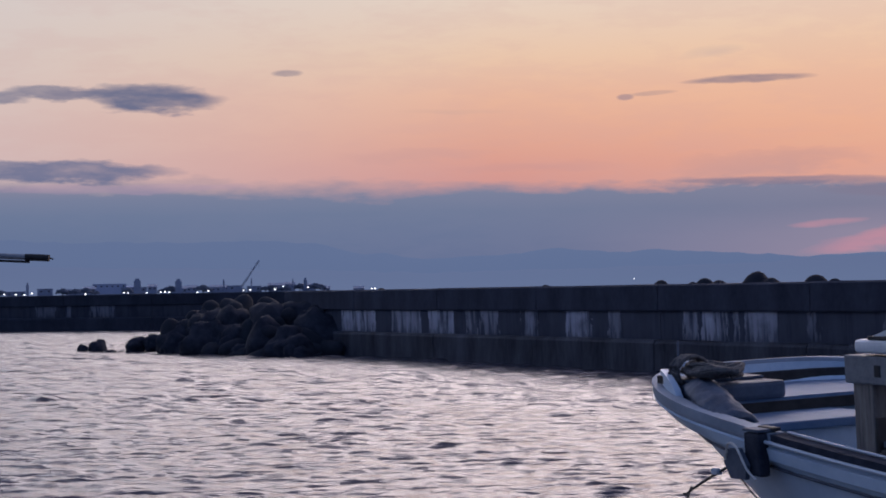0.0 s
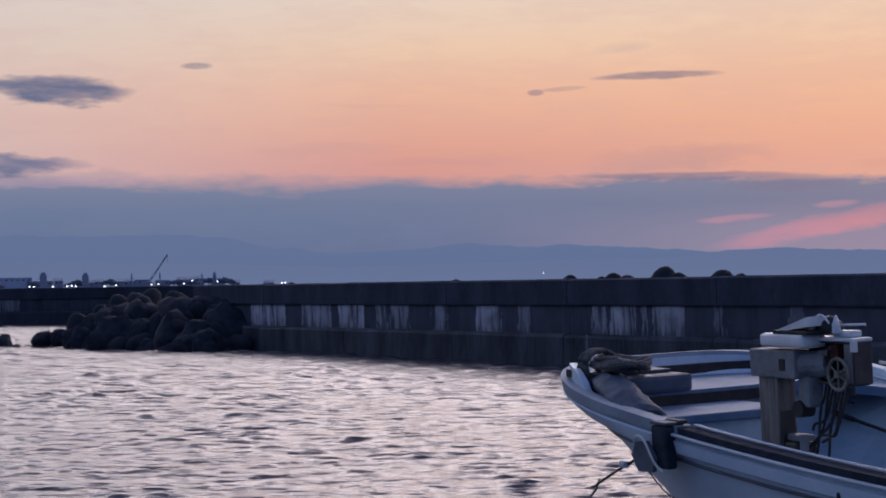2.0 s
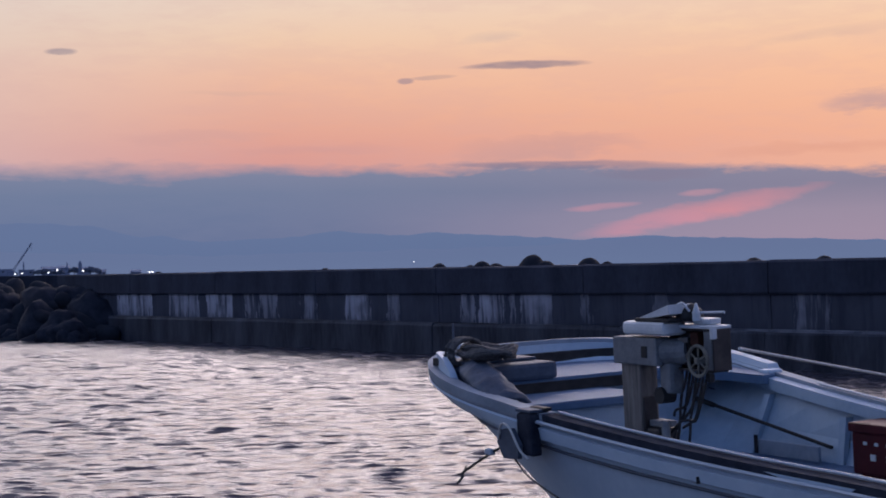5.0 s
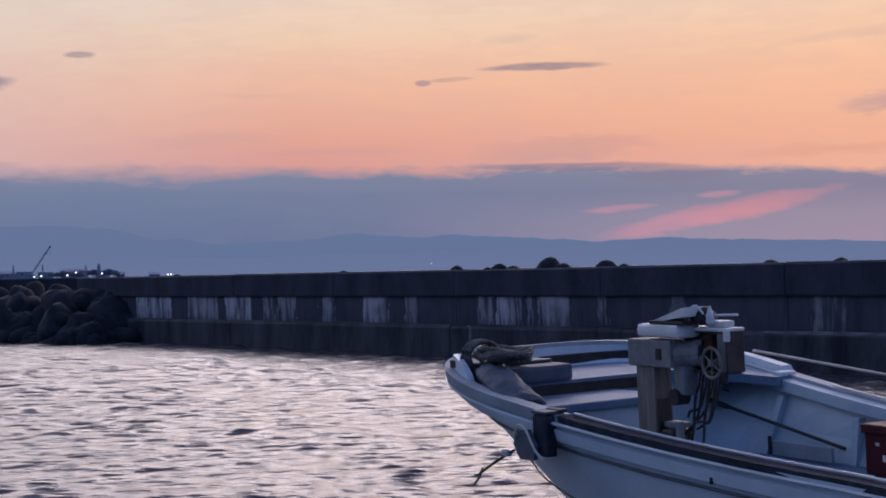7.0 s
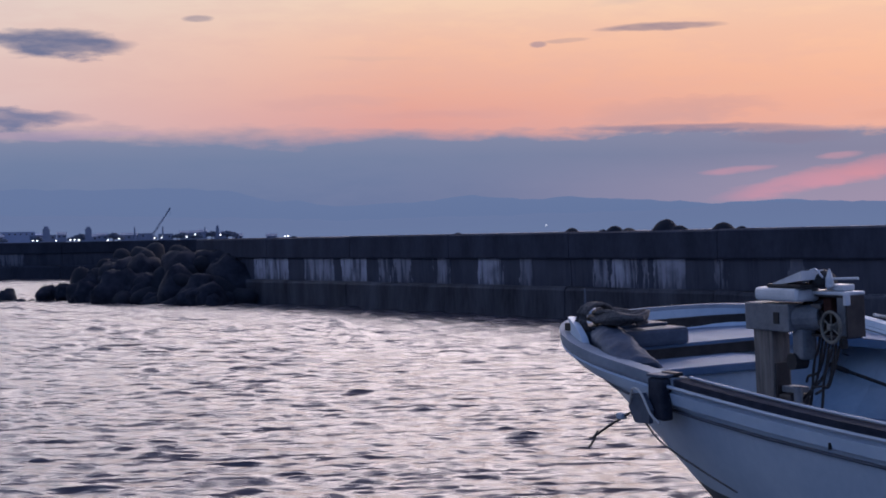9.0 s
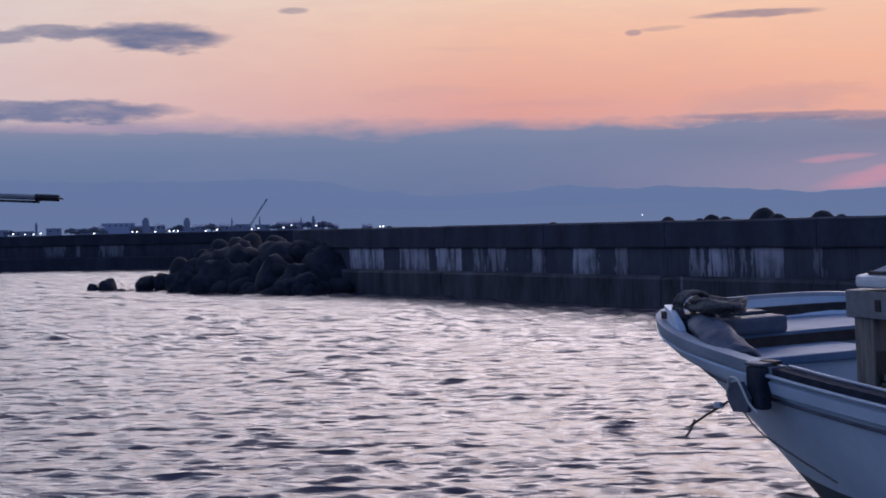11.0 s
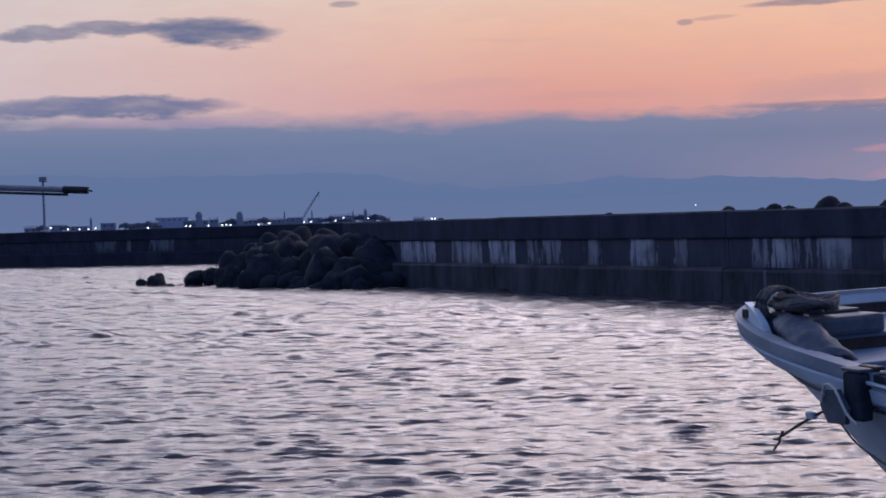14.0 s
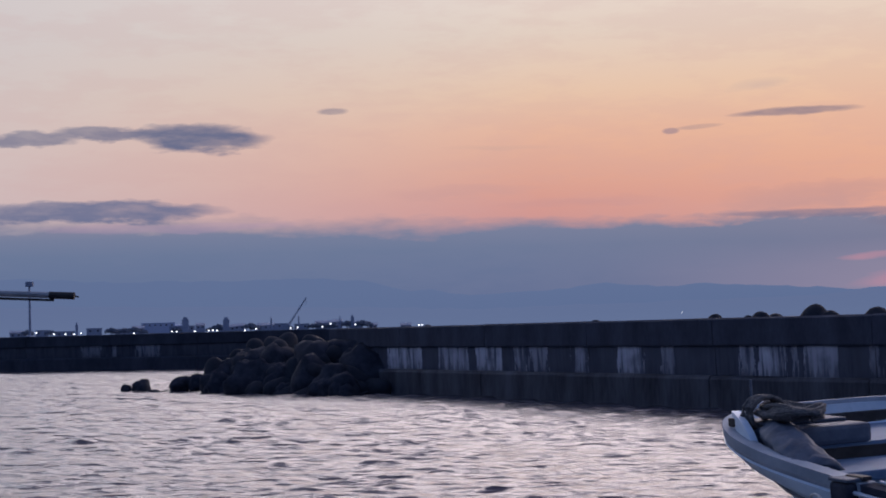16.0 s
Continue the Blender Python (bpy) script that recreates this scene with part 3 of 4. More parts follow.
def build_mound():
    rnd = random.Random(11)
    # centre line of the mound in plan, with the height of its crest
    line = [(-8.3, 55.5, 1.2), (-7.8, 55.2, 1.75), (-7.2, 54.6, 2.0), (-6.4, 53.8, 2.1), (-5.0, 52.3, 2.05), (-3.9, 51.1, 1.75), (-3.0, 50.1, 1.05)]
    core = bmesh.new()
    prev = None
    for i in range(26):
        s = i / 25 * (len(line) - 1)
        k = min(int(s), len(line) - 2)
        f = s - k
        x, y, h = (line[k][j] * (1 - f) + line[k + 1][j] * f for j in range(3))
        row = []
        for j in range(15):
            w = (j / 14 - 0.5) * 2
            zz = (h - 0.75) * (1 - abs(w) ** 1.6) - 0.6 * abs(w) ** 3 + 0.12 * noise.noise((i * 0.5, j * 0.6, 2))
            row.append(core.verts.new((x + 0.6 * w * 2.6, y + 0.8 * w * 2.6, zz)))
        if prev:
            for j in range(14):
                core.faces.new((prev[j], row[j], row[j + 1], prev[j + 1]))
        prev = row
    ob = part("rubble_core", core, ROCK_WET, smooth=True)
    tagged(ob, "dark rubble heap under the armour blocks", "rubble", kind="stuff")
    for i in range(30):
        s = (i + rnd.uniform(0.1, 0.9)) / 30 * (len(line) - 1.6) + 0.3
        k = int(s)
        f = s - k
        x, y, h = (line[k][j] * (1 - f) + line[k + 1][j] * f for j in range(3))
        w = (-0.85, -0.15, -0.5)[i % 3] + rnd.uniform(-0.12, 0.12)
        size = rnd.uniform(1.15, 1.6)
        zz = (h - 0.95) * (1 - abs(w) ** 1.5) - 0.12 * size
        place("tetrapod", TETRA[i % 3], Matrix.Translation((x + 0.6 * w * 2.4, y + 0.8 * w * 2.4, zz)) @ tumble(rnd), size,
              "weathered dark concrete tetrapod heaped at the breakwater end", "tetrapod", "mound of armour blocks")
    for i in range(26):
        s = 0.2 + (i + rnd.uniform(0, 1)) / 26 * (len(line) - 1.6)
        k = int(s)
        f = s - k
        x, y, h = (line[k][j] * (1 - f) + line[k + 1][j] * f for j in range(3))
        w = rnd.uniform(-0.95, 0.0)
        size = rnd.uniform(0.5, 0.95)
        place("boulder", STONE[i % 4], Matrix.Translation((x + 0.6 * w * 2.4, y + 0.8 * w * 2.4, (h - 0.9) * (1 - abs(w) ** 1.6))) @ tumble(rnd), size,
              "dark blocky armour stone heaped at the breakwater end", "boulder", "armour stones of the mound")
    for x, y, r, z in ((-12.95, 56.1, 0.24, 0.08), (-12.4, 55.9, 0.34, 0.14), (-10.95, 55.3, 0.40, 0.22), (-10.25, 55.1, 0.36, 0.36), (-9.6, 54.6, 0.5, 0.3), (-11.85, 55.55, 0.3, -0.14), (-11.4, 55.45, 0.26, -0.12)):
        place("boulder", STONE[int(r * 100) % 4], Matrix.Translation((x, y, z)) @ tumble(rnd), r, "dark wet boulder sitting in the shallow water", "boulder", "boulders at the mound foot")
    for i in range(22):
        s = 0.6 + i / 21 * (len(line) - 1.7)
        k = int(s)
        f = s - k
        x, y, h = (line[k][j] * (1 - f) + line[k + 1][j] * f for j in range(3))
        r = rnd.uniform(0.3, 0.55)
        place("boulder", STONE[i % 4], Matrix.Translation((x - 0.6 * 2.3, y - 0.8 * 2.3, rnd.uniform(-0.1, 0.2))) @ tumble(rnd), r, "dark wet boulder sitting in the shallow water", "boulder", "boulders at the mound foot")


build_mound()


def build_wall_tops():
    """Tips of the seaward armour blocks that stand above the parapet."""
    rnd = random.Random(3)
    for u, top, size in ((-6.52, 2.16, 0.8), (2.58, 2.15, 0.8), (7.22, 2.23, 1.1), (8.48, 2.16, 0.8), (9.02, 2.235, 1.2), (9.73, 2.20, 1.2), (10.73, 2.36, 1.5), (11.15, 2.20, 0.9),
                         (11.6, 2.225, 1.3), (12.68, 2.25, 1.4), (13.1, 2.17, 0.9), (17.28, 2.19, 1.25), (17.75, 2.13, 0.9), (18.05, 2.13, 0.8), (19.18, 2.18, 1.25), (22.0, 2.2, 1.2)):
        m = BW @ pose(u, 1.75, top - 0.86 * size, rnd.uniform(-14, 14), rnd.uniform(-14, 14), rnd.uniform(0, 120))
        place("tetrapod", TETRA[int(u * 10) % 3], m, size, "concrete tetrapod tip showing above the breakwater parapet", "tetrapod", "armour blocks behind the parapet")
    bed = bmesh.new()
    prev = None
    for i in range(64):
        u = -12 + i
        row = [bed.verts.new((u, 0.95 + 0.6 * j, (1.5, 1.55, 1.5, 1.2, 0.6, -1)[j] + 0.12 * noise.noise((u * 0.8, j, 5)))) for j in range(6)]
        if prev:
            for j in range(5):
                bed.faces.new((prev[j], row[j], row[j + 1], prev[j + 1]))
        prev = row
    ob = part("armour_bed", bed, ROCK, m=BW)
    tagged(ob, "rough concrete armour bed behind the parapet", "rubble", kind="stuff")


build_wall_tops()


# ---------------------------------------------------------------- far shore and town
TOWN = 1500.0


def spot(a, dist=TOWN, z=0.0):
    return Matrix.Translation((math.sin(radians(a)) * dist, math.cos(radians(a)) * dist, z)) @ pose(0, 0, 0, 0, 0, -a)


def build_shore():
    bm = bmesh.new()
    prev = None
    for i in range(121):
        a = radians(-70 + 110 * i / 120)
        s, c = math.sin(a), math.cos(a)
        wob = 12 * noise.noise((i * 0.4, 0, 1))
        row = [bm.verts.new((s * d, c * d, z)) for d, z in ((1455 + wob, -1.0), (1462 + wob, 1.0), (1700, 1.4), (3600, 2.0))]
        if prev:
            for k in range(3):
                bm.faces.new((prev[k], row[k], row[k + 1], prev[k + 1]))
        prev = row
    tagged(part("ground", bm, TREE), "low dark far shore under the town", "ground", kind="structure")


build_shore()


def build_house(a, wide, high, deep, roof, mat, label):
    """A far building: wall, roof and a row of windows."""
    h = thing("building", spot(a, TOWN + deep), label, "building", "town buildings")
    part("wall", box(-wide / 2, wide / 2, 0, 14, 0.8, high), mat, h)
    bm = bmesh.new()
    if roof == "gable":
        pts = [(-wide / 2 - 0.4, -0.5, high), (wide / 2 + 0.4, -0.5, high), (wide / 2 + 0.4, 14.5, high), (-wide / 2 - 0.4, 14.5, high), (-wide / 2 - 0.4, 7, high + 2.2), (wide / 2 + 0.4, 7, high + 2.2)]
        v = [bm.verts.new(p) for p in pts]
        for f in ((0, 1, 5, 4), (2, 3, 4, 5), (0, 4, 3), (1, 2, 5), (3, 2, 1, 0)):
            bm.faces.new([v[i] for i in f])
    else:
        bm = box(-wide / 2 - 0.3, wide / 2 + 0.3, -0.3, 14.3, high, high + 0.7)
    part("roof", bm, mat, h)
    n = max(2, int(wide / 5))
    for i in range(n):
        x = -wide / 2 + wide * (i + 0.5) / n
        part("window", box(x - 0.9, x + 0.9, -0.12, 0.0, high - 2.6, high - 1.2), DARKBOX, h)
    return h


def build_town():
    rnd = random.Random(21)
    rows = [(-16.9, 16, 6, 0), (-16.1, 12, 7.5, 30), (-15.3, 18, 6, 60), (-14.3, 14, 8, 10), (-13.2, 20, 7, 40), (-12.75, 12, 8, 90), (-11.2, 24, 8, 0), (-10.55, 9, 9, 60),
            (-9.6, 16, 6.5, 20), (-9.15, 10, 7.5, 70), (-8.2, 15, 7, 0), (-7.7, 18, 8, 40), (-6.9, 14, 7, 0), (-6.1, 16, 8, 30), (-5.6, 10, 9, 70), (-4.95, 12, 7, 0), (-4.3, 8, 4.4, 10), (-3.1, 10, 3.6, 20)]
    for a, w, h, d in rows:
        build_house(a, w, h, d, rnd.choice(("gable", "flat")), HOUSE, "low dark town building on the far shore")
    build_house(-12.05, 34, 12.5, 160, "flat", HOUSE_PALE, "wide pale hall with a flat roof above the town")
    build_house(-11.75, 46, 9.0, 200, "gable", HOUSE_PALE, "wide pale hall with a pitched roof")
    for a, h, r in ((-11.08, 14.5, 3.2), (-9.62, 13.5, 3.0), (-14.9, 12, 1.2), (-8.0, 12.5, 0.8), (-7.0, 13, 0.7), (-5.05, 12.5, 1.6), (-5.5, 12.0, 0.6)):
        t = thing("tower", spot(a, TOWN - 20), "narrow dark tower above the town roofs", "tower", "town towers")
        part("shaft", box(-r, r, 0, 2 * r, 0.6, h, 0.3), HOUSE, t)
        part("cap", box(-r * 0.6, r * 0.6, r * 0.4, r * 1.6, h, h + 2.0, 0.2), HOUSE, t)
    # trees: a short trunk and a ragged crown of many clumps
    trunk = bmesh.new()
    tube([(0, 0, 0.2), (0.1, 0, 2.0), (0, 0.1, 4.0)], 0.5, 7, trunk, taper=0.25)
    for sgn in (-1, 1):
        tube([(0, 0, 2.2), (1.2 * sgn, 0.3, 3.6), (2.2 * sgn, 0.5, 4.6)], 0.22, 6, trunk, taper=0.1)
    crown = bmesh.new()
    for i in range(150):
        th, ph, r = rnd.uniform(0, 6.28), rnd.uniform(-0.4, 1.5), rnd.uniform(0.3, 1) ** 0.5
        c = Vector((math.cos(th) * math.cos(ph) * 4.4 * r, math.sin(th) * math.cos(ph) * 3.4 * r, 4.0 + math.sin(ph) * 2.8 * r))
        own = bmesh.new()
        bmesh.ops.create_icosphere(own, subdivisions=1, radius=rnd.uniform(0.35, 0.8))
        for v in own.verts:
            v.co = c + v.co * (1 + 0.35 * noise.noise(v.co * 3 + c))
        merged(crown, own)
    first = thing("tree", spot(-13.55), "dark dusk tree with a ragged crown on the far shore", "tree", "town trees")
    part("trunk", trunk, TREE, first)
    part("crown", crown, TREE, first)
    for a in (-13.7, -13.25, -12.9, -12.55, -9.9, -8.75, -8.55, -7.35, -6.5, -6.3, -5.9, -5.25, -4.7, -15.8, -16.6, -10.2, -11.4, -5.75, -4.5):
        k = rnd.uniform(0.75, 1.25)
        copy_thing(first, spot(a, TOWN - rnd.uniform(5, 30), 0.6) @ Matrix.Diagonal((1.2 * k, 1, k, 1)))
    # street lamps that are lit
    lamp = thing("street_lamp", spot(-15.0), "lit white street lamp in the town", "lamp", "town lamps")
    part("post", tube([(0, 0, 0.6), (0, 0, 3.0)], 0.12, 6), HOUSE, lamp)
    head = bmesh.new()
    bmesh.ops.create_icosphere(head, subdivisions=2, radius=0.8)
    for v in head.verts:
        v.co.z = v.co.z * 0.8 + 3.4
    part("lamp_head", head, LAMP, lamp, "glowing white lamp head")
    for a, dz in ((-15.7, 0.6), (-15.3, 0.2), (-14.75, 0.8), (-12.9, -0.5), (-11.55, 0.2), (-11.4, 0.0), (-10.75, -0.2), (-10.25, 0.1), (-10.1, 0.3), (-9.95, 0.0),
                  (-8.95, -0.7), (-8.55, 0.4), (-7.3, 0.3), (-7.05, 0.6), (-6.15, 0.8), (-5.85, 3.2), (-4.95, 2.0), (-2.51, -0.2), (-2.62, -0.3), (-16.3, 2.2)):
        copy_thing(lamp, spot(a, TOWN - 45, dz))
    copy_thing(lamp, spot(6.95, TOWN + 300, 6.0) @ Matrix.Diagonal((0.6, 0.6, 1, 1)))
    # harbour crane with a raised lattice jib
    crane = thing("crane", spot(-7.0, TOWN - 60), "dark harbour crane with a raised lattice jib", "crane")
    part("cab", box(-14, -8, 0, 5, 0.5, 6.5, 0.4), HOUSE, crane)
    jib = bmesh.new()
    foot, tip = Vector((-10, 2, 6)), Vector((7.0, 2, 31.0))
    for off in ((0, -0.7, 0.5), (0, 0.7, 0.5), (0.9, 0, -0.6)):
        tube([foot + Vector(off), tip + Vector(off) * 0.4], 0.3, 5, jib)
    for i in range(16):
        p, q = foot.lerp(tip, i / 16), foot.lerp(tip, (i + 1) / 16)
        tube([p + Vector((0, -0.7, 0.5)), q + Vector((0.9, 0, -0.6))], 0.16, 4, jib)
    part("jib", jib, HOUSE, crane)
    part("cable", tube([tip, (7.0, 2, 24)], 0.12, 4), HOUSE, crane)


build_town()


def build_beacon():
    """Slim mast on the far breakwater."""
    m = thing("signal_mast", Matrix.Translation((-27.15, 92.25, 2.1)), "slim pale signal mast on the far breakwater", "mast")
    part("pole", tube([(0, 0, 0), (0, 0, 3.0)], 0.08, 8, taper=0.06), HOUSE, m)
    part("lantern", box(-0.22, 0.22, -0.12, 0.12, 2.95, 3.25, 0.03), HOUSE, m)
    part("base_plate", lathe([(0.3, 0), (0.3, 0.06), (0.12, 0.1)], 10), HOUSE, m)


build_beacon()


def build_boom():
    """Light pole slung out level from a post that stands in the water."""
    d = 15.0
    b = thing("boom_pole", Matrix.Translation((0, 0, 0)), "level pale boom pole with a black rubber end cap", "pole")
    tip = Vector((-0.2545 * d, d, 2.1 + 0.0238 * d))
    root = Vector((-0.62 * d, d, 2.1 + 0.046 * d))
    way = (root - tip).normalized()
    part("pole", tube([tip + way * 0.16, root], 0.028, 10), POLE, b)
    part("end_cap", tube([tip + Vector((-0.01, 0, 0.0)), tip + way * 0.05, tip + way * 0.24], 0.034, 10), BLACK, b, "black rubber end cap")
    part("hook", tube([tip + Vector((0.03, 0, -0.012)), tip], 0.008, 6), BLACK, b)
    # thin black bar draws the pole's dark underside
    part("dark_underside", tube([tip + way * 0.2 + Vector((0, 0, -0.045)), root + Vector((0, 0, -0.045))], 0.013, 6), BLACK, b)
    part("post", tube([(root.x, root.y, -1.5), (root.x, root.y, root.z + 0.2)], 0.09, 12), WOOD, b, "weathered timber mooring post")


build_boom()


# ---------------------------------------------------------------- fishing boat
# boat frame: x runs aft from the bow, y to the far side, z up
BOAT = pose(2.361, 11.997, 0, 1.8, 0, -70.386)


def half_beam(s):
    q = min(max(s / 1.434, 0), 1)
    return 1.369 * (1 - (1 - q) ** 2.2) ** 0.304 * (1 - 0.0704 * min(s, 4.6))


def sheer(s):
    s = min(s, 5.6)
    return 1.487 - 0.1667 * s + 0.01418 * s * s


LENGTH = 7.6
STATIONS = [0.0, 0.004, 0.02, 0.06, 0.12, 0.22, 0.36, 0.55, 0.8, 1.1, 1.43, 1.8, 2.2, 2.7, 3.3, 4.0, 4.8, 5.6, 6.6, LENGTH]


def near_beam(s):
    """The near bow is worn in slightly: half width on that side."""
    return half_beam(s) - 0.06 * math.exp(-((s - 0.45) / 0.85) ** 2) * min(s / 0.06, 1)


def hull_point(s, w, sign, shrink=0.0):
    """w: 0 at the keel, 1 at the gunwale."""
    zg, b = sheer(s), max((near_beam(s) if sign < 0 else half_beam(s)) - shrink, 0)
    keel = -0.35
    z = keel + (zg - 0.02 - keel) * w
    fine = math.exp(-s / 1.3)
    spread = w ** (0.3 + 1.0 * fine + 2.4 * math.exp(-s / 0.5))
    x = s + (1 - w) * 1.5 * fine + shrink * fine * 0.6
    return Vector((x, sign * b * spread, z))


def inner_half(x, z, gap=0.05):
    """Half width inside the shell at the place x and the height z."""
    s = x
    for _ in range(4):
        w = (z + 0.35) / (sheer(s) + 0.33)
        s = max(x - (1 - w) * 1.5 * math.exp(-s / 1.3), 0.0)
    return half_beam(s) * w ** (0.3 + 1.0 * math.exp(-s / 1.3) + 2.4 * math.exp(-s / 0.5)) - gap


def gunwale_line(side, out=0.0, dz=0.0, s0=0.0, s1=LENGTH, n=40, tuck=0.0):
    """tuck: how far the line lies further in, towards the bow."""
    res = []
    base = out
    for i in range(n + 1):
        s = s0 + (s1 - s0) * (i / n) ** 1.5
        out = base - tuck * math.exp(-(s / 1.2) ** 2)
        res.append(Vector((s - out * 0.6 * math.exp(-s * 6), side * ((near_beam(s) if side < 0 else half_beam(s)) + out), sheer(s) + dz)))
    return res


def loop_line(out=0.0, dz=0.0, s1=LENGTH, tuck=0.0):
    """From the near quarter round the bow to the far quarter."""
    return gunwale_line(-1, out, dz, 0.0, s1, 40, tuck)[::-1] + gunwale_line(1, out, dz, 0.0, s1, 40, tuck)[1:]


def strip_solid(lines):
    """A closed bar from four long edges given in order round its section."""
    bm = bmesh.new()
    cols = [[bm.verts.new(p) for p in ln] for ln in lines]
    k = len(cols)
    for i in range(len(cols[0]) - 1):
        for j in range(k):
            a, b = cols[j], cols[(j + 1) % k]
            bm.faces.new((a[i], a[i + 1], b[i + 1], b[i]))
    bm.faces.new([c[0] for c in cols])
    bm.faces.new([c[-1] for c in cols][::-1])
    return bm


def build_boat():
    boat = thing("fishing_boat", BOAT, "small white fishing boat with a square bow moored in the harbour", "boat")
    # outer shell with a dark bottom
    bm = bmesh.new()
    W = [0, 0.12, 0.25, 0.38, 0.49, 0.62, 0.74, 0.84, 0.93, 1.0]
    cols = []
    for s in STATIONS:
        cols.append([bm.verts.new(hull_point(s, w, -1)) for w in W[::-1]] + [bm.verts.new(hull_point(s, w, 1)) for w in W[1:]])
    rings = W[::-1] + W[1:]
    for a, b in zip(cols, cols[1:]):
        for j in range(len(a) - 1):
            f = bm.faces.new((a[j], b[j], b[j + 1], a[j + 1]))
            if max(rings[j], rings[j + 1]) < 0.5:
                f.material_index = 1
    bm.faces.new(cols[-1])
    part("hull", bm, [GEL, HULL_LOW], boat, "white gelcoat hull with a dark green bottom", smooth=True)
    # inner lining above the deck
    bm = bmesh.new()
    cols = []
    for s in [x for x in STATIONS if x >= 1.09]:
        for sign in (-1, 1):
            cols.append([bm.verts.new(Vector((s, sign * min(half_beam(s) - 0.11, inner_half(s, 0.66 + (sheer(s) - 0.68) * w, 0.04)), 0.66 + (sheer(s) - 0.68) * w))) for w in (0, 0.4, 0.8, 1)])
    for i in range(0, len(cols) - 2, 2):
        for o in (0, 1):
            for j in range(3):
                bm.faces.new((cols[i + o][j], cols[i + 2 + o][j], cols[i + 2 + o][j + 1], cols[i + o][j + 1]))
    part("inner_lining", bm, LINING, boat, "pale painted inner side")
    # gunwale cap, rubbing bands and steel strips
    part("bow_cap", strip_solid([loop_line(0.0, -0.05, 2.2), loop_line(0.005, 0.01, 2.2), loop_line(-0.10, 0.012, 2.2), loop_line(-0.11, -0.06, 2.2)]), CAP, boat, "worn grey bow rail cap")
    for side in (-1, 1):
        part("rail_cap", strip_solid([gunwale_line(side, 0.0, -0.05, 2.2), gunwale_line(side, 0.005, 0.006, 2.2), gunwale_line(side, -0.10, 0.008, 2.2), gunwale_line(side, -0.11, -0.06, 2.2)]), RUBBER if side < 0 else CAP, boat, "dark rubber-topped rail" if side < 0 else "worn grey rail cap")
    part("rubbing_band", strip_solid([loop_line(0.0, -0.16, tuck=0.13), loop_line(0.015, -0.085, tuck=0.02), loop_line(-0.02, -0.075, tuck=0.02), loop_line(-0.05, -0.18, tuck=0.14)]), GEL, boat, "pale worn rubbing band")
    part("bow_lip", strip_solid([loop_line(-0.09, -0.12, 2.1), loop_line(-0.045, -0.10, 2.1), loop_line(-0.008, -0.075, 2.1), loop_line(-0.005, -0.03, 2.1), loop_line(-0.05, 0.0, 2.1), loop_line(-0.1, -0.1, 2.1)]), BUMPER, boat, "rounded weathered grey bow bumper", smooth=True)
    for side in (-1, 1):
        part("steel_strip", tube(gunwale_line(side, 0.02, -0.045, 2.15, n=80), 0.013, 6), STEEL, boat, "bright steel rubbing strip")
        part("steel_strip", tube(gunwale_line(side, -0.09, 0.02, 2.25), 0.010, 6), STEEL, boat, "bright steel rubbing strip")
        part("stringer", strip_solid([gunwale_line(side, -0.112, -0.01, 1.6), gunwale_line(side, -0.18, -0.02, 1.6), gunwale_line(side, -0.18, -0.10, 1.6), gunwale_line(side, -0.112, -0.11, 1.6)]), LINING, boat)
        # thin grey tube draws the shadow line under the rubbing band
        part("crease_shade", tube([hull_point(s, 0.865, side) + Vector((0, side * 0.012, 0)) for s in (0.5, 0.8, 1.2, 1.7, 2.3, 3, 4, 5, 6, 7.5)], 0.011, 6), GREY, boat, "dark line for the shade along the hull crease")
        for s in (1.72, 2.6, 3.5, 4.4, 5.4):
            bm = bmesh.new()
            b = half_beam(s) - 0.12
            lowb = inner_half(s, 0.68, 0.03)
            zt = sheer(s) - 0.14
            pts = [(s - 0.03, side * b, zt), (s + 0.03, side * b, zt), (s + 0.03, side * lowb, 0.68), (s - 0.03, side * lowb, 0.68)]
            v = [bm.verts.new(p) for p in pts]
            w = [bm.verts.new((p[0], p[1] - side * (0.06 if p[2] > 0.8 else 0.03), p[2])) for p in pts]
            bm.faces.new(v), bm.faces.new(w[::-1])
            for i in range(4):
                bm.faces.new((v[i], v[(i + 1) % 4], w[(i + 1) % 4], w[i]))
            part("frame_rib", bm, LINING, boat)
    # raised shoulder of the far bow rail
    part("bow_shoulder", strip_solid([gunwale_line(1, 0.012, 0.0, 0.3, 1.65), gunwale_line(1, 0.012, 0.052, 0.3, 1.6), gunwale_line(1, -0.075, 0.052, 0.3, 1.6), gunwale_line(1, -0.112, -0.01, 0.3, 1.65)]), LINING, boat)
    # foredeck in two levels
    def deck_plate(s0, s1, z0, z1, thick, inset=0.1, n=10):
        top, low = [], []
        for i in range(n + 1):
            s = s0 + (s1 - s0) * i / n
            b = (half_beam(s) - inset) if inset > 0 else inner_half(s, z1, 0.03)
            z = z0 + (z1 - z0) * i / n
            top.append((Vector((s, -b, z)), Vector((s, b, z))))
        bmd = strip_solid([[t[0] for t in top], [t[1] for t in top], [t[1] - Vector((0, 0, thick)) for t in top], [t[0] - Vector((0, 0, thick)) for t in top]])
        return bmd
    part("foredeck", deck_plate(0.04, 1.08, 1.318, 1.302, 0.03), DECK, boat, "pale blue-grey foredeck")
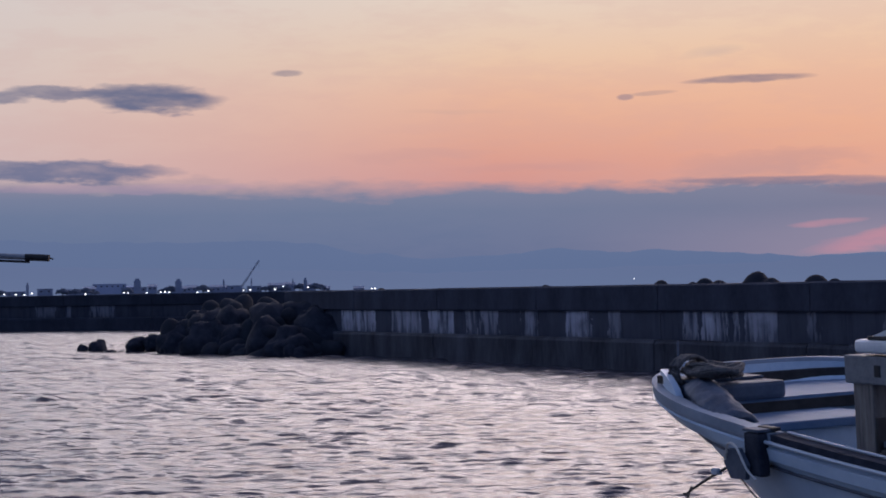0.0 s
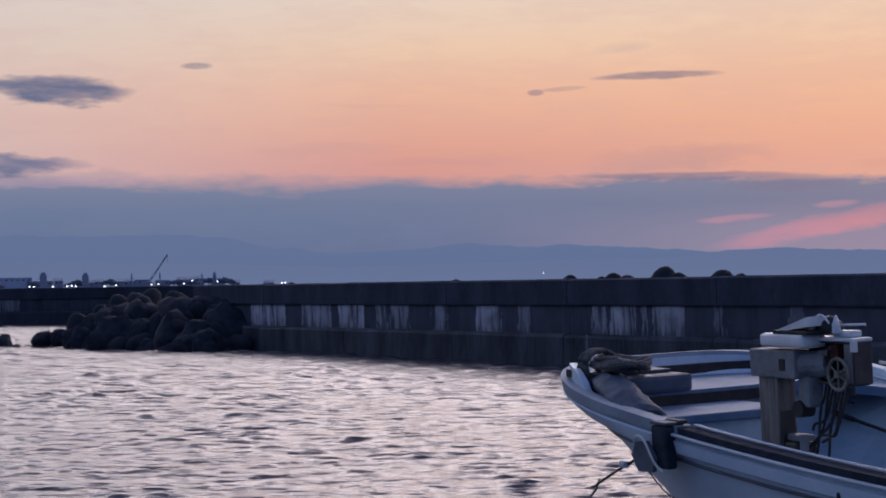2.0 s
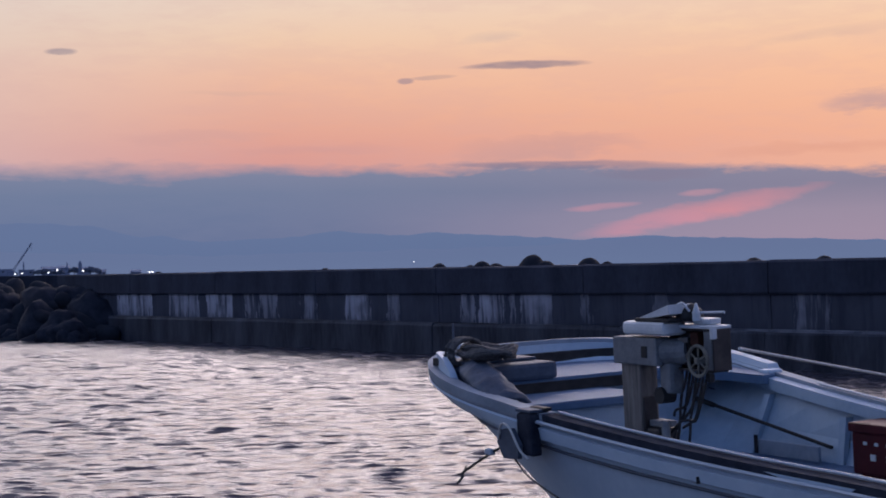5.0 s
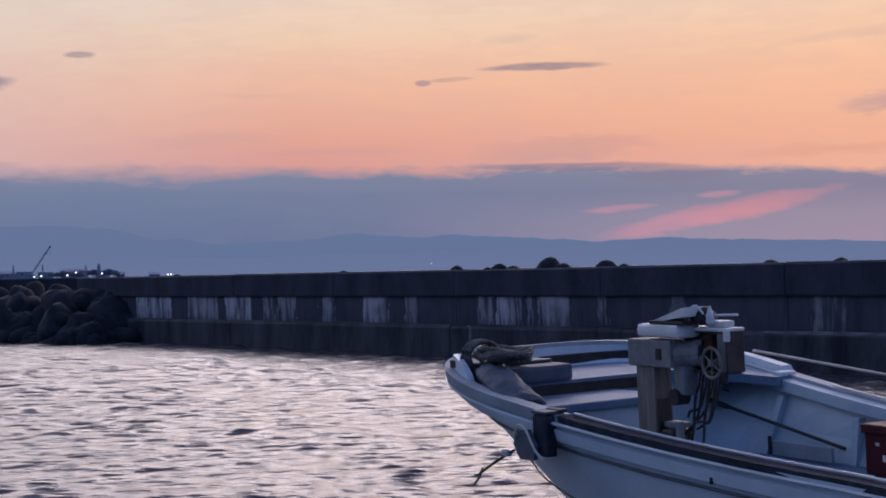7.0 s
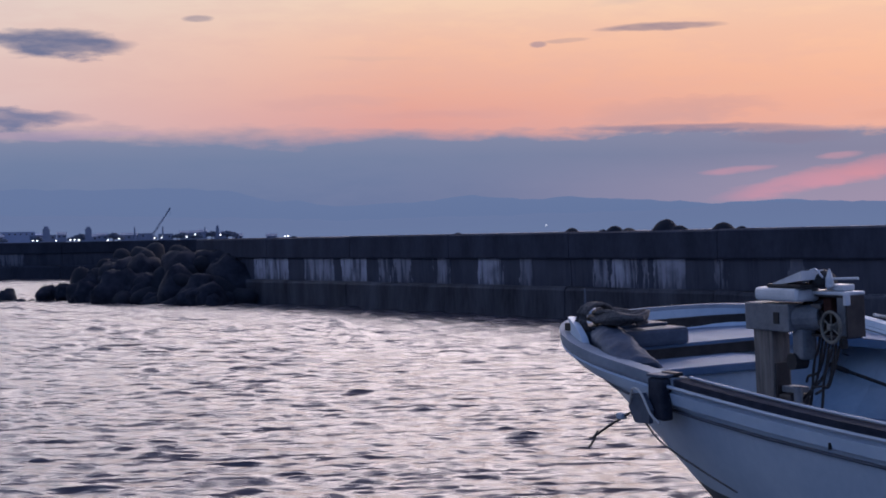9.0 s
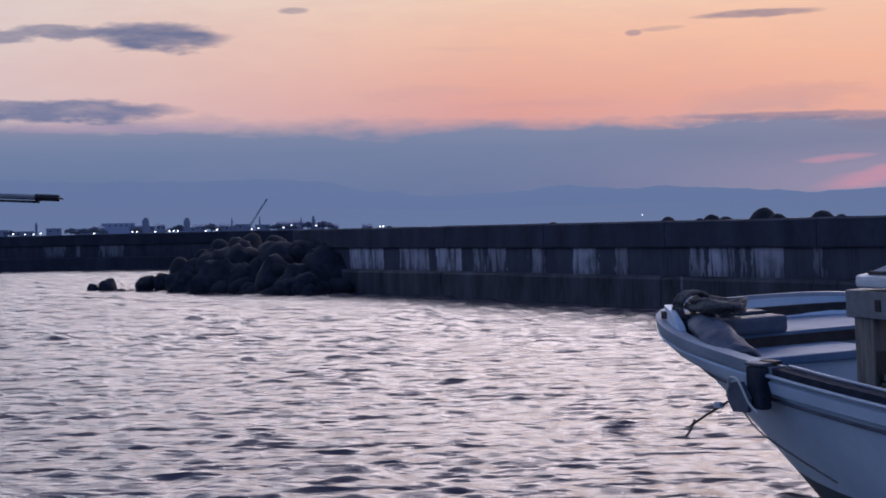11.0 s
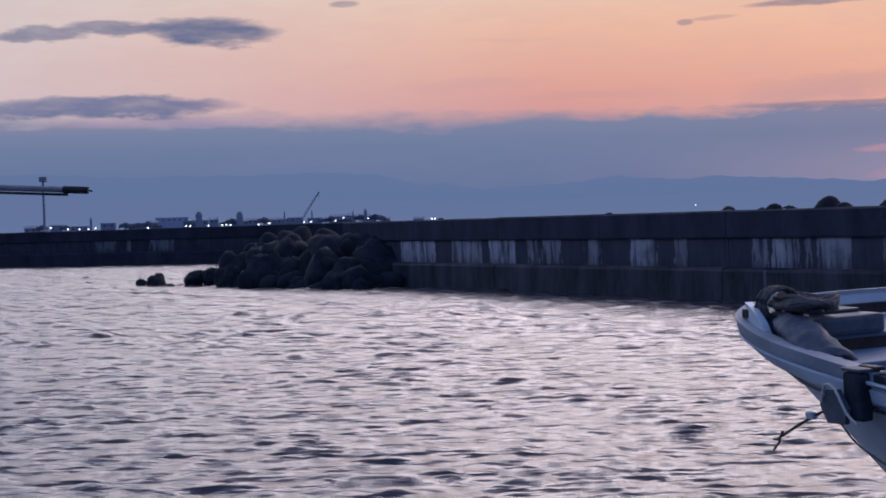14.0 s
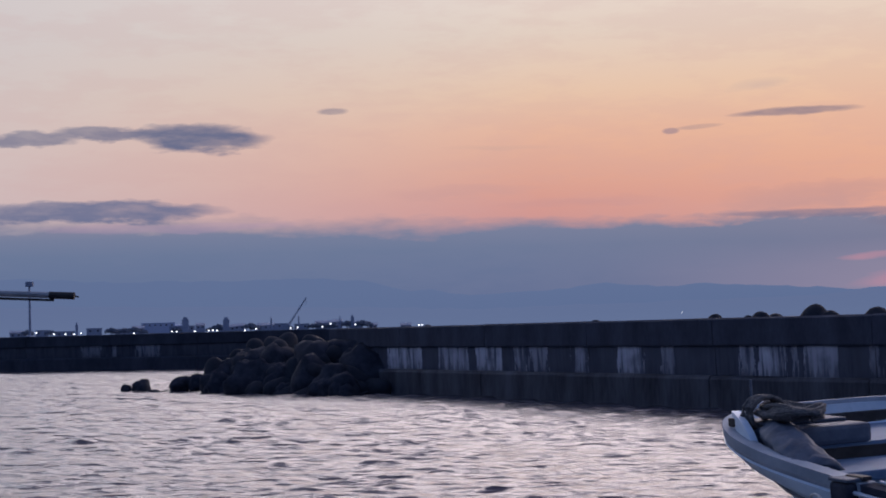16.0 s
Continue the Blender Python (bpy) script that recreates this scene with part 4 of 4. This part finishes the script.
    part("bow_lining", strip_solid([loop_line(-0.112, -0.02, 1.62), loop_line(-0.125, -0.02, 1.62), loop_line(-0.165, -0.112, 1.62), loop_line(-0.15, -0.112, 1.62)]), LINING, boat, "pale inner face of the bow bulwark")
    # black strip stands in for the shade below the bow bulwark
    part("bow_shade", strip_solid([[Vector((p.x, p.y, z)) for p in loop_line(o, 0, 0.5)] for o, z in ((-0.15, 1.30), (-0.15, 1.405), (-0.185, 1.40), (-0.20, 1.30))]), BLACK, boat, "black strip for the shade round the foredeck")
    # risers are black to paint the shade beneath the foredeck overhang
    part("deck_riser", deck_plate(0.96, 1.0, 1.28, 1.28, 0.10), BLACK, boat, "riser blackened for the overhang's shade")
    part("deck_riser", box(1.062, 1.095, -1.0, 0.3, 1.20, 1.278, 0.003), BLACK, boat, "riser blackened for the overhang's shade")
    part("lower_foredeck", box(0.98, 1.74, -1.04, 0.02, 1.145, 1.205, 0.012), DECK, boat)
    part("platform_front", box(1.64, 1.70, -inner_half(1.67, 0.70), 0.0, 0.69, 1.143, 0.008), LINING, boat)
    part("bulkhead", strip_solid([[Vector((x, sg * inner_half(1.02, z), z)) for z in (0.69, 0.87, 1.05, 1.265)] for x, sg in ((1.0, -1), (1.04, -1), (1.04, 1), (1.0, 1))]), LINING, boat, "pale painted bulkhead under the foredeck")
    knee = bmesh.new()
    rim = [(1.03, 0.45), (1.16, 0.62), (1.3, 0.78), (1.5, 0.9), (1.75, 0.97), (1.75, 1.08), (1.03, 1.12)]
    kt, kb = [knee.verts.new((x, y, 1.29 - 0.06 * (x - 1))) for x, y in rim], [knee.verts.new((x, y, 1.225 - 0.06 * (x - 1))) for x, y in rim]
    knee.faces.new(kt), knee.faces.new(kb[::-1])
    for i in range(len(rim)):
        knee.faces.new((kt[i], kt[(i + 1) % len(rim)], kb[(i + 1) % len(rim)], kb[i]))
    part("corner_knee", knee, DECK, boat)
    part("main_deck", deck_plate(1.05, LENGTH - 0.02, 0.70, 0.68, 0.05, 0), DECK, boat, "pale blue-grey main deck")
    part("transom", box(LENGTH - 0.06, LENGTH + 0.03, -0.9, 0.9, 0.3, 1.02, 0.02), GEL, boat)
    # fairlead with a dark slot at the near corner of the bow
    def rail_wall(s0, s1, inset, rise, side):
        line = []
        for i in range(17):
            s = s0 + (s1 - s0) * i / 16
            k = math.sin(math.pi * min(i / 16 * 1.6, 1) / 2) if i < 10 else math.cos((i - 10) / 6 * math.pi / 2) ** 0.6
            line.append((s, side * (near_beam(s) - inset), sheer(s), rise * max(k, 0.05)))
        return strip_solid([[Vector((s, y, z - 0.03)) for s, y, z, r in line], [Vector((s, y, z + r)) for s, y, z, r in line],
                            [Vector((s, y - side * 0.05, z + r)) for s, y, z, r in line], [Vector((s, y - side * 0.06, z - 0.03)) for s, y, z, r in line]])
    fl = part("bow_bulwark", rail_wall(0.12, 0.95, 0.07, 0.11, -1), GEL, boat, "white raised bow bulwark with a dark slot")
    part("slot", box(0.52, 0.62, -near_beam(0.57) + 0.055, -near_beam(0.57) + 0.075, sheer(0.57) + 0.02, sheer(0.57) + 0.075, 0.004), BLACK, fl)
    part("bow_pin", tube([(0.66, -0.95, 1.40), (0.67, -0.95, 1.72)], 0.009, 8), GREY, boat)
    part("cleat", box(2.02, 2.2, -1.14, -1.08, sheer(2.1) + 0.012, sheer(2.1) + 0.035, 0.008), BLACK, boat, "black cleat on the rail")
    part("rim_pad", box(0.0, 0.07, -0.62, -0.5, 1.49, 1.525, 0.008), GEL, boat)
    part("rail_pad", box(1.60, 1.72, 1.05, 1.18, sheer(1.7) - 0.01, sheer(1.7) + 0.03, 0.015), GEL, boat)
    # tarp-covered anchor locker on the foredeck
    part("locker", box(0.42, 1.12, -1.0, -0.36, 1.30, 1.425, 0.03), LOCKER, boat, "dark grey plastic gear locker")
    part("locker_lid", box(0.45, 0.9, -0.97, -0.40, 1.425, 1.45, 0.012), LOCKER, boat)
    bm = bmesh.new()
    rnd = random.Random(8)
    line = smooth_line([(0.95, -0.93, 1.43), (1.18, -0.99, 1.38), (1.4, -1.02, 1.31), (1.62, -1.02, 1.23)], 8)
    prev = None
    for i, p in enumerate(line):
        row = [bm.verts.new(p + Vector((0.03 * noise.noise((i, j, 3)), (j - 3) * 0.045, 0.05 * math.cos((j - 3) * 0.6) + 0.04 * noise.noise((i * 0.6, j * 0.9, 1))))) for j in range(7)]
        low = [bm.verts.new(v.co - Vector((0, 0, 0.05))) for v in row]
        ring = row + low[::-1]
        if prev:
            for j in range(len(ring)):
                bm.faces.new((prev[j], prev[(j + 1) % len(ring)], ring[(j + 1) % len(ring)], ring[j]))
        prev = ring
    bm.faces.new(prev)
    part("canvas_roll", bm, GREY, boat, "grey folded canvas over the locker", smooth=True)
    # hatch frame on the far inner side
    part("side_hatch", box(1.86, 2.50, 0.80, 0.825, 0.712, 0.815, 0.006), CAP, boat, "grey hatch board standing against the inner side")
    part("hatch_hinge", box(1.84, 1.875, 0.788, 0.798, 0.715, 0.845, 0.003), BLACK, boat)
    # line hauler: timber post, steel head, motor casing with a hand wheel
    hauler = part("line_hauler_post", box(2.0, 2.21, -0.41, -0.27, 0.69, 1.48, 0.012), WOOD, boat, "weathered timber line-hauler post")
    part("side_plate", box(2.21, 2.235, -0.40, -0.30, 0.70, 1.24, 0.004), DARKBOX, hauler)
    part("bracket", box(2.235, 2.40, -0.37, -0.27, 1.05, 1.09, 0.008), GALV, hauler)
    part("base_block", box(2.24, 2.37, -0.40, -0.24, 0.69, 1.045, 0.02), DARKBOX, hauler)
    part("pipe", tube([(2.40, -0.36, 0.7), (2.40, -0.36, 1.1)], 0.03, 10), GALV, hauler)
    head = part("hauler_head", box(1.94, 2.43, -0.43, -0.27, 1.45, 1.63, 0.012), GALV, boat, "worn galvanised hauler head plate")
    part("head_slot", box(2.27, 2.33, -0.437, -0.425, 1.50, 1.575, 0.004), BLACK, head)
    part("neck", tube([(2.40, -0.34, 1.535), (2.56, -0.26, 1.545)], 0.085, 14), GALV, head)
    part("drop_bracket", box(2.38, 2.50, -0.38, -0.26, 1.27, 1.47, 0.03), GALV, head)
    part("pulley", tube([(2.40, -0.40, 1.26), (2.40, -0.30, 1.26)], 0.055, 12), BLACK, head)
    part("top_tank", box(2.08, 2.55, -0.45, -0.26, 1.645, 1.735, 0.035, seg=3), WHITE, head, "white rounded top tank")
    cover = bmesh.new()
    pts = [(2.27, -0.43, 1.76), (2.60, -0.44, 1.845), (2.60, -0.27, 1.845), (2.22, -0.26, 1.765)]
    top = [cover.verts.new(p) for p in pts]
    low = [cover.verts.new((p[0], p[1], p[2] - 0.015 - 0.045 * (i in (1, 2)))) for i, p in enumerate(pts)]
    cover.faces.new(top), cover.faces.new(low[::-1])
    for i in range(4):
        cover.faces.new((top[i], top[(i + 1) % 4], low[(i + 1) % 4], low[i]))
    part("folded_cover", cover, WHITE, head, "white folded cover flap")
    part("cover_gasket", box(2.22, 2.59, -0.44, -0.26, 1.732, 1.758, 0.008), BLACK, head)
    shell = bmesh.new()
    for b in ((2.42, 2.87, -0.215, -0.20, 1.42, 1.69), (2.42, 2.435, -0.31, -0.216, 1.42, 1.69), (2.436, 2.855, -0.31, -0.216, 1.42, 1.436), (2.436, 2.855, -0.31, -0.216, 1.675, 1.69)):
        box(*b, 0.003, shell)
    motor = part("motor_casing", shell, DARKBOX, boat, "dark open motor casing with rusty edges")
    part("side_panel", box(2.775, 2.855, -0.312, -0.217, 1.437, 1.674, 0.006), GALV, motor, "worn grey side panel")
    part("motor_drum", tube([(2.56, -0.30, 1.53), (2.56, -0.22, 1.53)], 0.075, 16), DARKBOX, motor)
    part("drum_shaft", tube([(2.56, -0.325, 1.53), (2.56, -0.30, 1.53)], 0.025, 10), GALV, motor)
    part("rusty_block", box(2.62, 2.70, -0.30, -0.225, 1.58, 1.668, 0.008), RUST, motor, "rust-red block inside the casing")
    part("cross_plate", box(2.44, 2.76, -0.245, -0.235, 1.62, 1.655, 0.003), GALV, motor)
    part("casing_lid", box(2.42, 2.89, -0.33, -0.18, 1.69, 1.712, 0.008), WHITE, motor, "white lid")
    part("side_skirt", box(2.87, 2.885, -0.32, -0.185, 1.43, 1.69, 0.005), DARKBOX, motor)
    part("skirt_flap", box(2.868, 2.90, -0.335, -0.30, 1.63, 1.70, 0.006), WHITE, motor)
    part("top_plate", box(2.64, 2.82, -0.29, -0.20, 1.714, 1.755, 0.012), WHITE, motor)
    part("lever", tube([(2.56, -0.30, 1.785), (2.93, -0.26, 1.795)], 0.009, 6), WHITE, motor)
    part("horn", lathe([(0.03, 0.0), (0.026, 0.05), (0.006, 0.11)], 10), WHITE, motor, m=pose(2.70, -0.30, 1.74))
    part("dome_cap", lathe([(0.085, 0), (0.09, 0.03), (0.075, 0.07), (0.04, 0.10), (0.01, 0.11)], 16), BLACK, motor, "black dome cap", m=pose(2.58, -0.26, 1.735), smooth=True)
    part("cap_hoop", tube(smooth_line([(2.47, -0.33, 1.73), (2.48, -0.33, 1.78), (2.53, -0.33, 1.83), (2.60, -0.33, 1.85), (2.67, -0.33, 1.80)], 4), 0.007, 6), STEEL, motor)
    for z in (1.50, 1.60):
        part("casing_bar", box(2.52, 2.62, -0.322, -0.312, z, z + 0.03, 0.003), WOOD, motor, "rusty bar")
    wheel = part("hand_wheel", tube([(2.78 + 0.095 * math.cos(i * math.pi / 14), -0.365, 1.495 + 0.095 * math.sin(i * math.pi / 14)) for i in range(28)], 0.011, 8, closed=True), WHEEL, motor, "faded olive hand wheel")
    for i in range(3):
        a = i * math.pi / 3 + 0.5
        part("spoke", tube([(2.78 - 0.093 * math.cos(a), -0.362, 1.495 - 0.093 * math.sin(a)), (2.78 + 0.093 * math.cos(a), -0.362, 1.495 + 0.093 * math.sin(a))], 0.006, 6), WHEEL, wheel)
    part("hub", box(2.76, 2.80, -0.385, -0.30, 1.475, 1.515, 0.008), WHEEL, wheel)
    part("wheel_stop", box(2.83, 2.86, -0.34, -0.30, 1.36, 1.42, 0.008), BLACK, motor)
    # hoses hanging from the motor
    rnd = random.Random(2)
    for i in range(7):
        x = 2.50 + 0.035 * i
        end = Vector((2.34 + 0.03 * i, -0.33 + 0.02 * (i % 3), (0.72, 1.0, 1.12, 0.95, 0.72, 1.05, 1.1)[i]))
        mid = Vector((x - 0.01 * i, -0.30 + 0.02 * (i % 2), 1.24 - 0.02 * i))
        part("hose", tube(smooth_line([(x, -0.24, 1.43), (x + 0.01, -0.27, 1.34), mid, (end + mid) / 2 + Vector((rnd.uniform(-0.05, 0.05), 0, 0)), end], 5), 0.009, 6), BLACK, motor)
    # bolts and a drain on the side
    for s in (3.62, 4.75):
        part("drain", box(s - 0.006, s + 0.006, -half_beam(s) - 0.02, -half_beam(s) + 0.005, sheer(s) - 0.165, sheer(s) - 0.125, 0.004), BLACK, boat)
    return boat


build_boat()


def build_boat_gear():
    m = BOAT
    # rope coils on the locker
    bm = bmesh.new()
    rnd = random.Random(6)
    pts = []
    for i in range(150):
        a = i * 0.42
        r = 0.19 + 0.05 * math.sin(i * 0.37) + rnd.uniform(-0.015, 0.015)
        pts.append((0.93 + 1.3 * r * math.cos(a), -0.83 + 0.7 * r * math.sin(a), 1.478 + 0.075 * i / 150 + 0.012 * math.sin(i * 1.3)))
    tube(pts, 0.019, 6, bm)
    ob = part("rope_coil", bm, ROPE, m=m)
    tagged(ob, "dark coil of mooring rope on the gear locker", "rope")
    pts = []
    for i in range(60):
        a = i * 0.45
        pts.append((0.72 + 0.05 * math.cos(a * 0.3) + 0.03 * i / 60, -0.9 + 0.13 * math.cos(a), 1.50 + 0.11 * math.sin(a)))
    ob = part("rope_coil", tube(pts, 0.017, 6), ROPE, m=m)
    tagged(ob, "dark upright loops of rope at the bow", "rope")
    # rubber pad over the near rail, with a hanging fender plate
    pad = thing("rail_fender", m, "black rubber pad draped over the boat rail", "fender")
    b = half_beam(1.98)
    part("pad", box(1.99, 2.17, -b - 0.05, -b + 0.03, 0.93, 1.20, 0.02), RUBBER, pad)
    part("pad_top", box(1.985, 2.175, -b - 0.052, -b + 0.09, 1.205, 1.225, 0.008), LOCKER, pad)
    plate = bmesh.new()
    out = [(1.80, 1.00), (1.89, 1.09), (1.99, 1.10), (2.08, 1.0), (2.06, 0.91), (1.88, 0.90)]
    front = [plate.verts.new((x, -b - 0.09, z)) for x, z in out]
    back = [plate.verts.new((x, -b - 0.06, z)) for x, z in out]
    plate.faces.new(front), plate.faces.new(back[::-1])
    for i in range(6):
        plate.faces.new((front[i], front[(i + 1) % 6], back[(i + 1) % 6], back[i]))
    part("fender_plate", plate, GREY, pad, "grey hanging fender plate")
    part("loop", tube(smooth_line([(1.84, -b - 0.10, 1.02), (1.90, -b - 0.11, 1.12), (2.0, -b - 0.11, 1.11), (2.1, -b - 0.10, 0.98), (2.17, -b - 0.08, 0.92)], 5), 0.008, 6), ROPE_PALE, pad, "pale rope loop")
    # grapnel on a short line
    g = thing("grapnel", m, "small dark grapnel hook hanging off the bow rope", "hook")
    part("shank", tube([(1.84, -b - 0.1, 0.96), (1.62, -b - 0.11, 0.87), (1.42, -b - 0.14, 0.77)], 0.009, 6), BLACK, g)
    for dx, dz in ((-0.05, -0.02), (0.03, -0.07), (-0.02, 0.03)):
        part("prong", tube(smooth_line([(1.42, -b - 0.14, 0.77), (1.42 + dx * 0.6, -b - 0.14 + dz * 0.3, 0.755 + dz * 0.2), (1.42 + dx, -b - 0.14 + dz, 0.77 + dz)], 3), 0.008, 5), BLACK, g)
    part("shackle", box(1.70, 1.78, -b - 0.13, -b - 0.09, 0.91, 0.95, 0.01), STEEL, g)
    # line drooping along the hull
    pts = smooth_line([(1.98, -b - 0.07, 0.91), (2.15, -b - 0.06, 0.80), (2.5, -b - 0.02, 0.68), (2.9, -b + 0.0, 0.58)], 6)
    tagged(part("hull_line", tube(pts, 0.006, 6), ROPE, m=m), "thin dark rope drooping along the white hull", "rope")
    # boat hook lying along the far inner side
    hook = thing("boat_hook", m, "long dark boat hook leaning along the inner side", "boat hook")
    part("shaft", tube([(1.25, 0.86, 1.02), (2.5, 0.92, 0.80)], 0.013, 8), BLACK, hook)
    part("grip", tube([(1.08, 0.852, 1.05), (1.3, 0.862, 1.01)], 0.02, 8), BLACK, hook)
    # red fish crate on the main deck
    c = thing("fish_crate", m, "red plastic fish crate with white marks on the deck", "crate")
    x0, x1, y0, y1, z0, z1 = 3.01, 3.58, 0.635, 0.955, 0.71, 1.03
    part("crate_body", box(x0, x1, y0, y1, z0, z1, 0.02), RED, c)
    part("crate_rim", box(x0 - 0.015, x1 + 0.015, y0 - 0.015, y1 + 0.015, z1 - 0.05, z1 + 0.01, 0.01), RED, c)
    for k in range(5):
        part("white_mark", box(x0 + 0.11 + 0.1 * k, x0 + 0.14 + 0.1 * k, y0 - 0.006, y0 - 0.001, z1 - 0.125, z1 - 0.105), WHITE, c, "white printed bar")
    for k in range(2):
        part("white_mark", box(x0 + 0.17 + 0.14 * k, x0 + 0.215 + 0.14 * k, y0 - 0.006, y0 - 0.001, z1 - 0.22, z1 - 0.18), WHITE, c, "white printed bar")
    part("crate_foot", box(x0 + 0.05, x1 - 0.05, y0 + 0.03, y1 - 0.03, z0 - 0.012, z0 + 0.01), RED, c)
    # small bollards of scrap on deck
    for x, y in ((2.3, 0.3), (2.05, 0.5)):
        ob = part("deck_bolt", lathe([(0.022, 0), (0.022, 0.03), (0.012, 0.045)], 8), BLACK, m=m @ pose(x, y, 0.7))
        tagged(ob, "small dark bolt head on the painted deck", "bolt", "deck bolts")


build_boat_gear()


def build_mooring():
    """Rope from the far bow rail down into the harbour."""
    start = BOAT @ Vector((1.2, 1.2, 1.40))
    end = Vector((13.5, 17.0, -0.3))
    pts = []
    for i in range(25):
        t = i / 24
        p = start.lerp(end, t)
        p.z -= 0.05 * 4 * t * (1 - t)
        pts.append(p)
    tagged(part("mooring_rope", tube(pts, 0.012, 8), ROPE_PALE), "pale mooring rope running from the bow rail down into the water", "rope")


build_mooring()
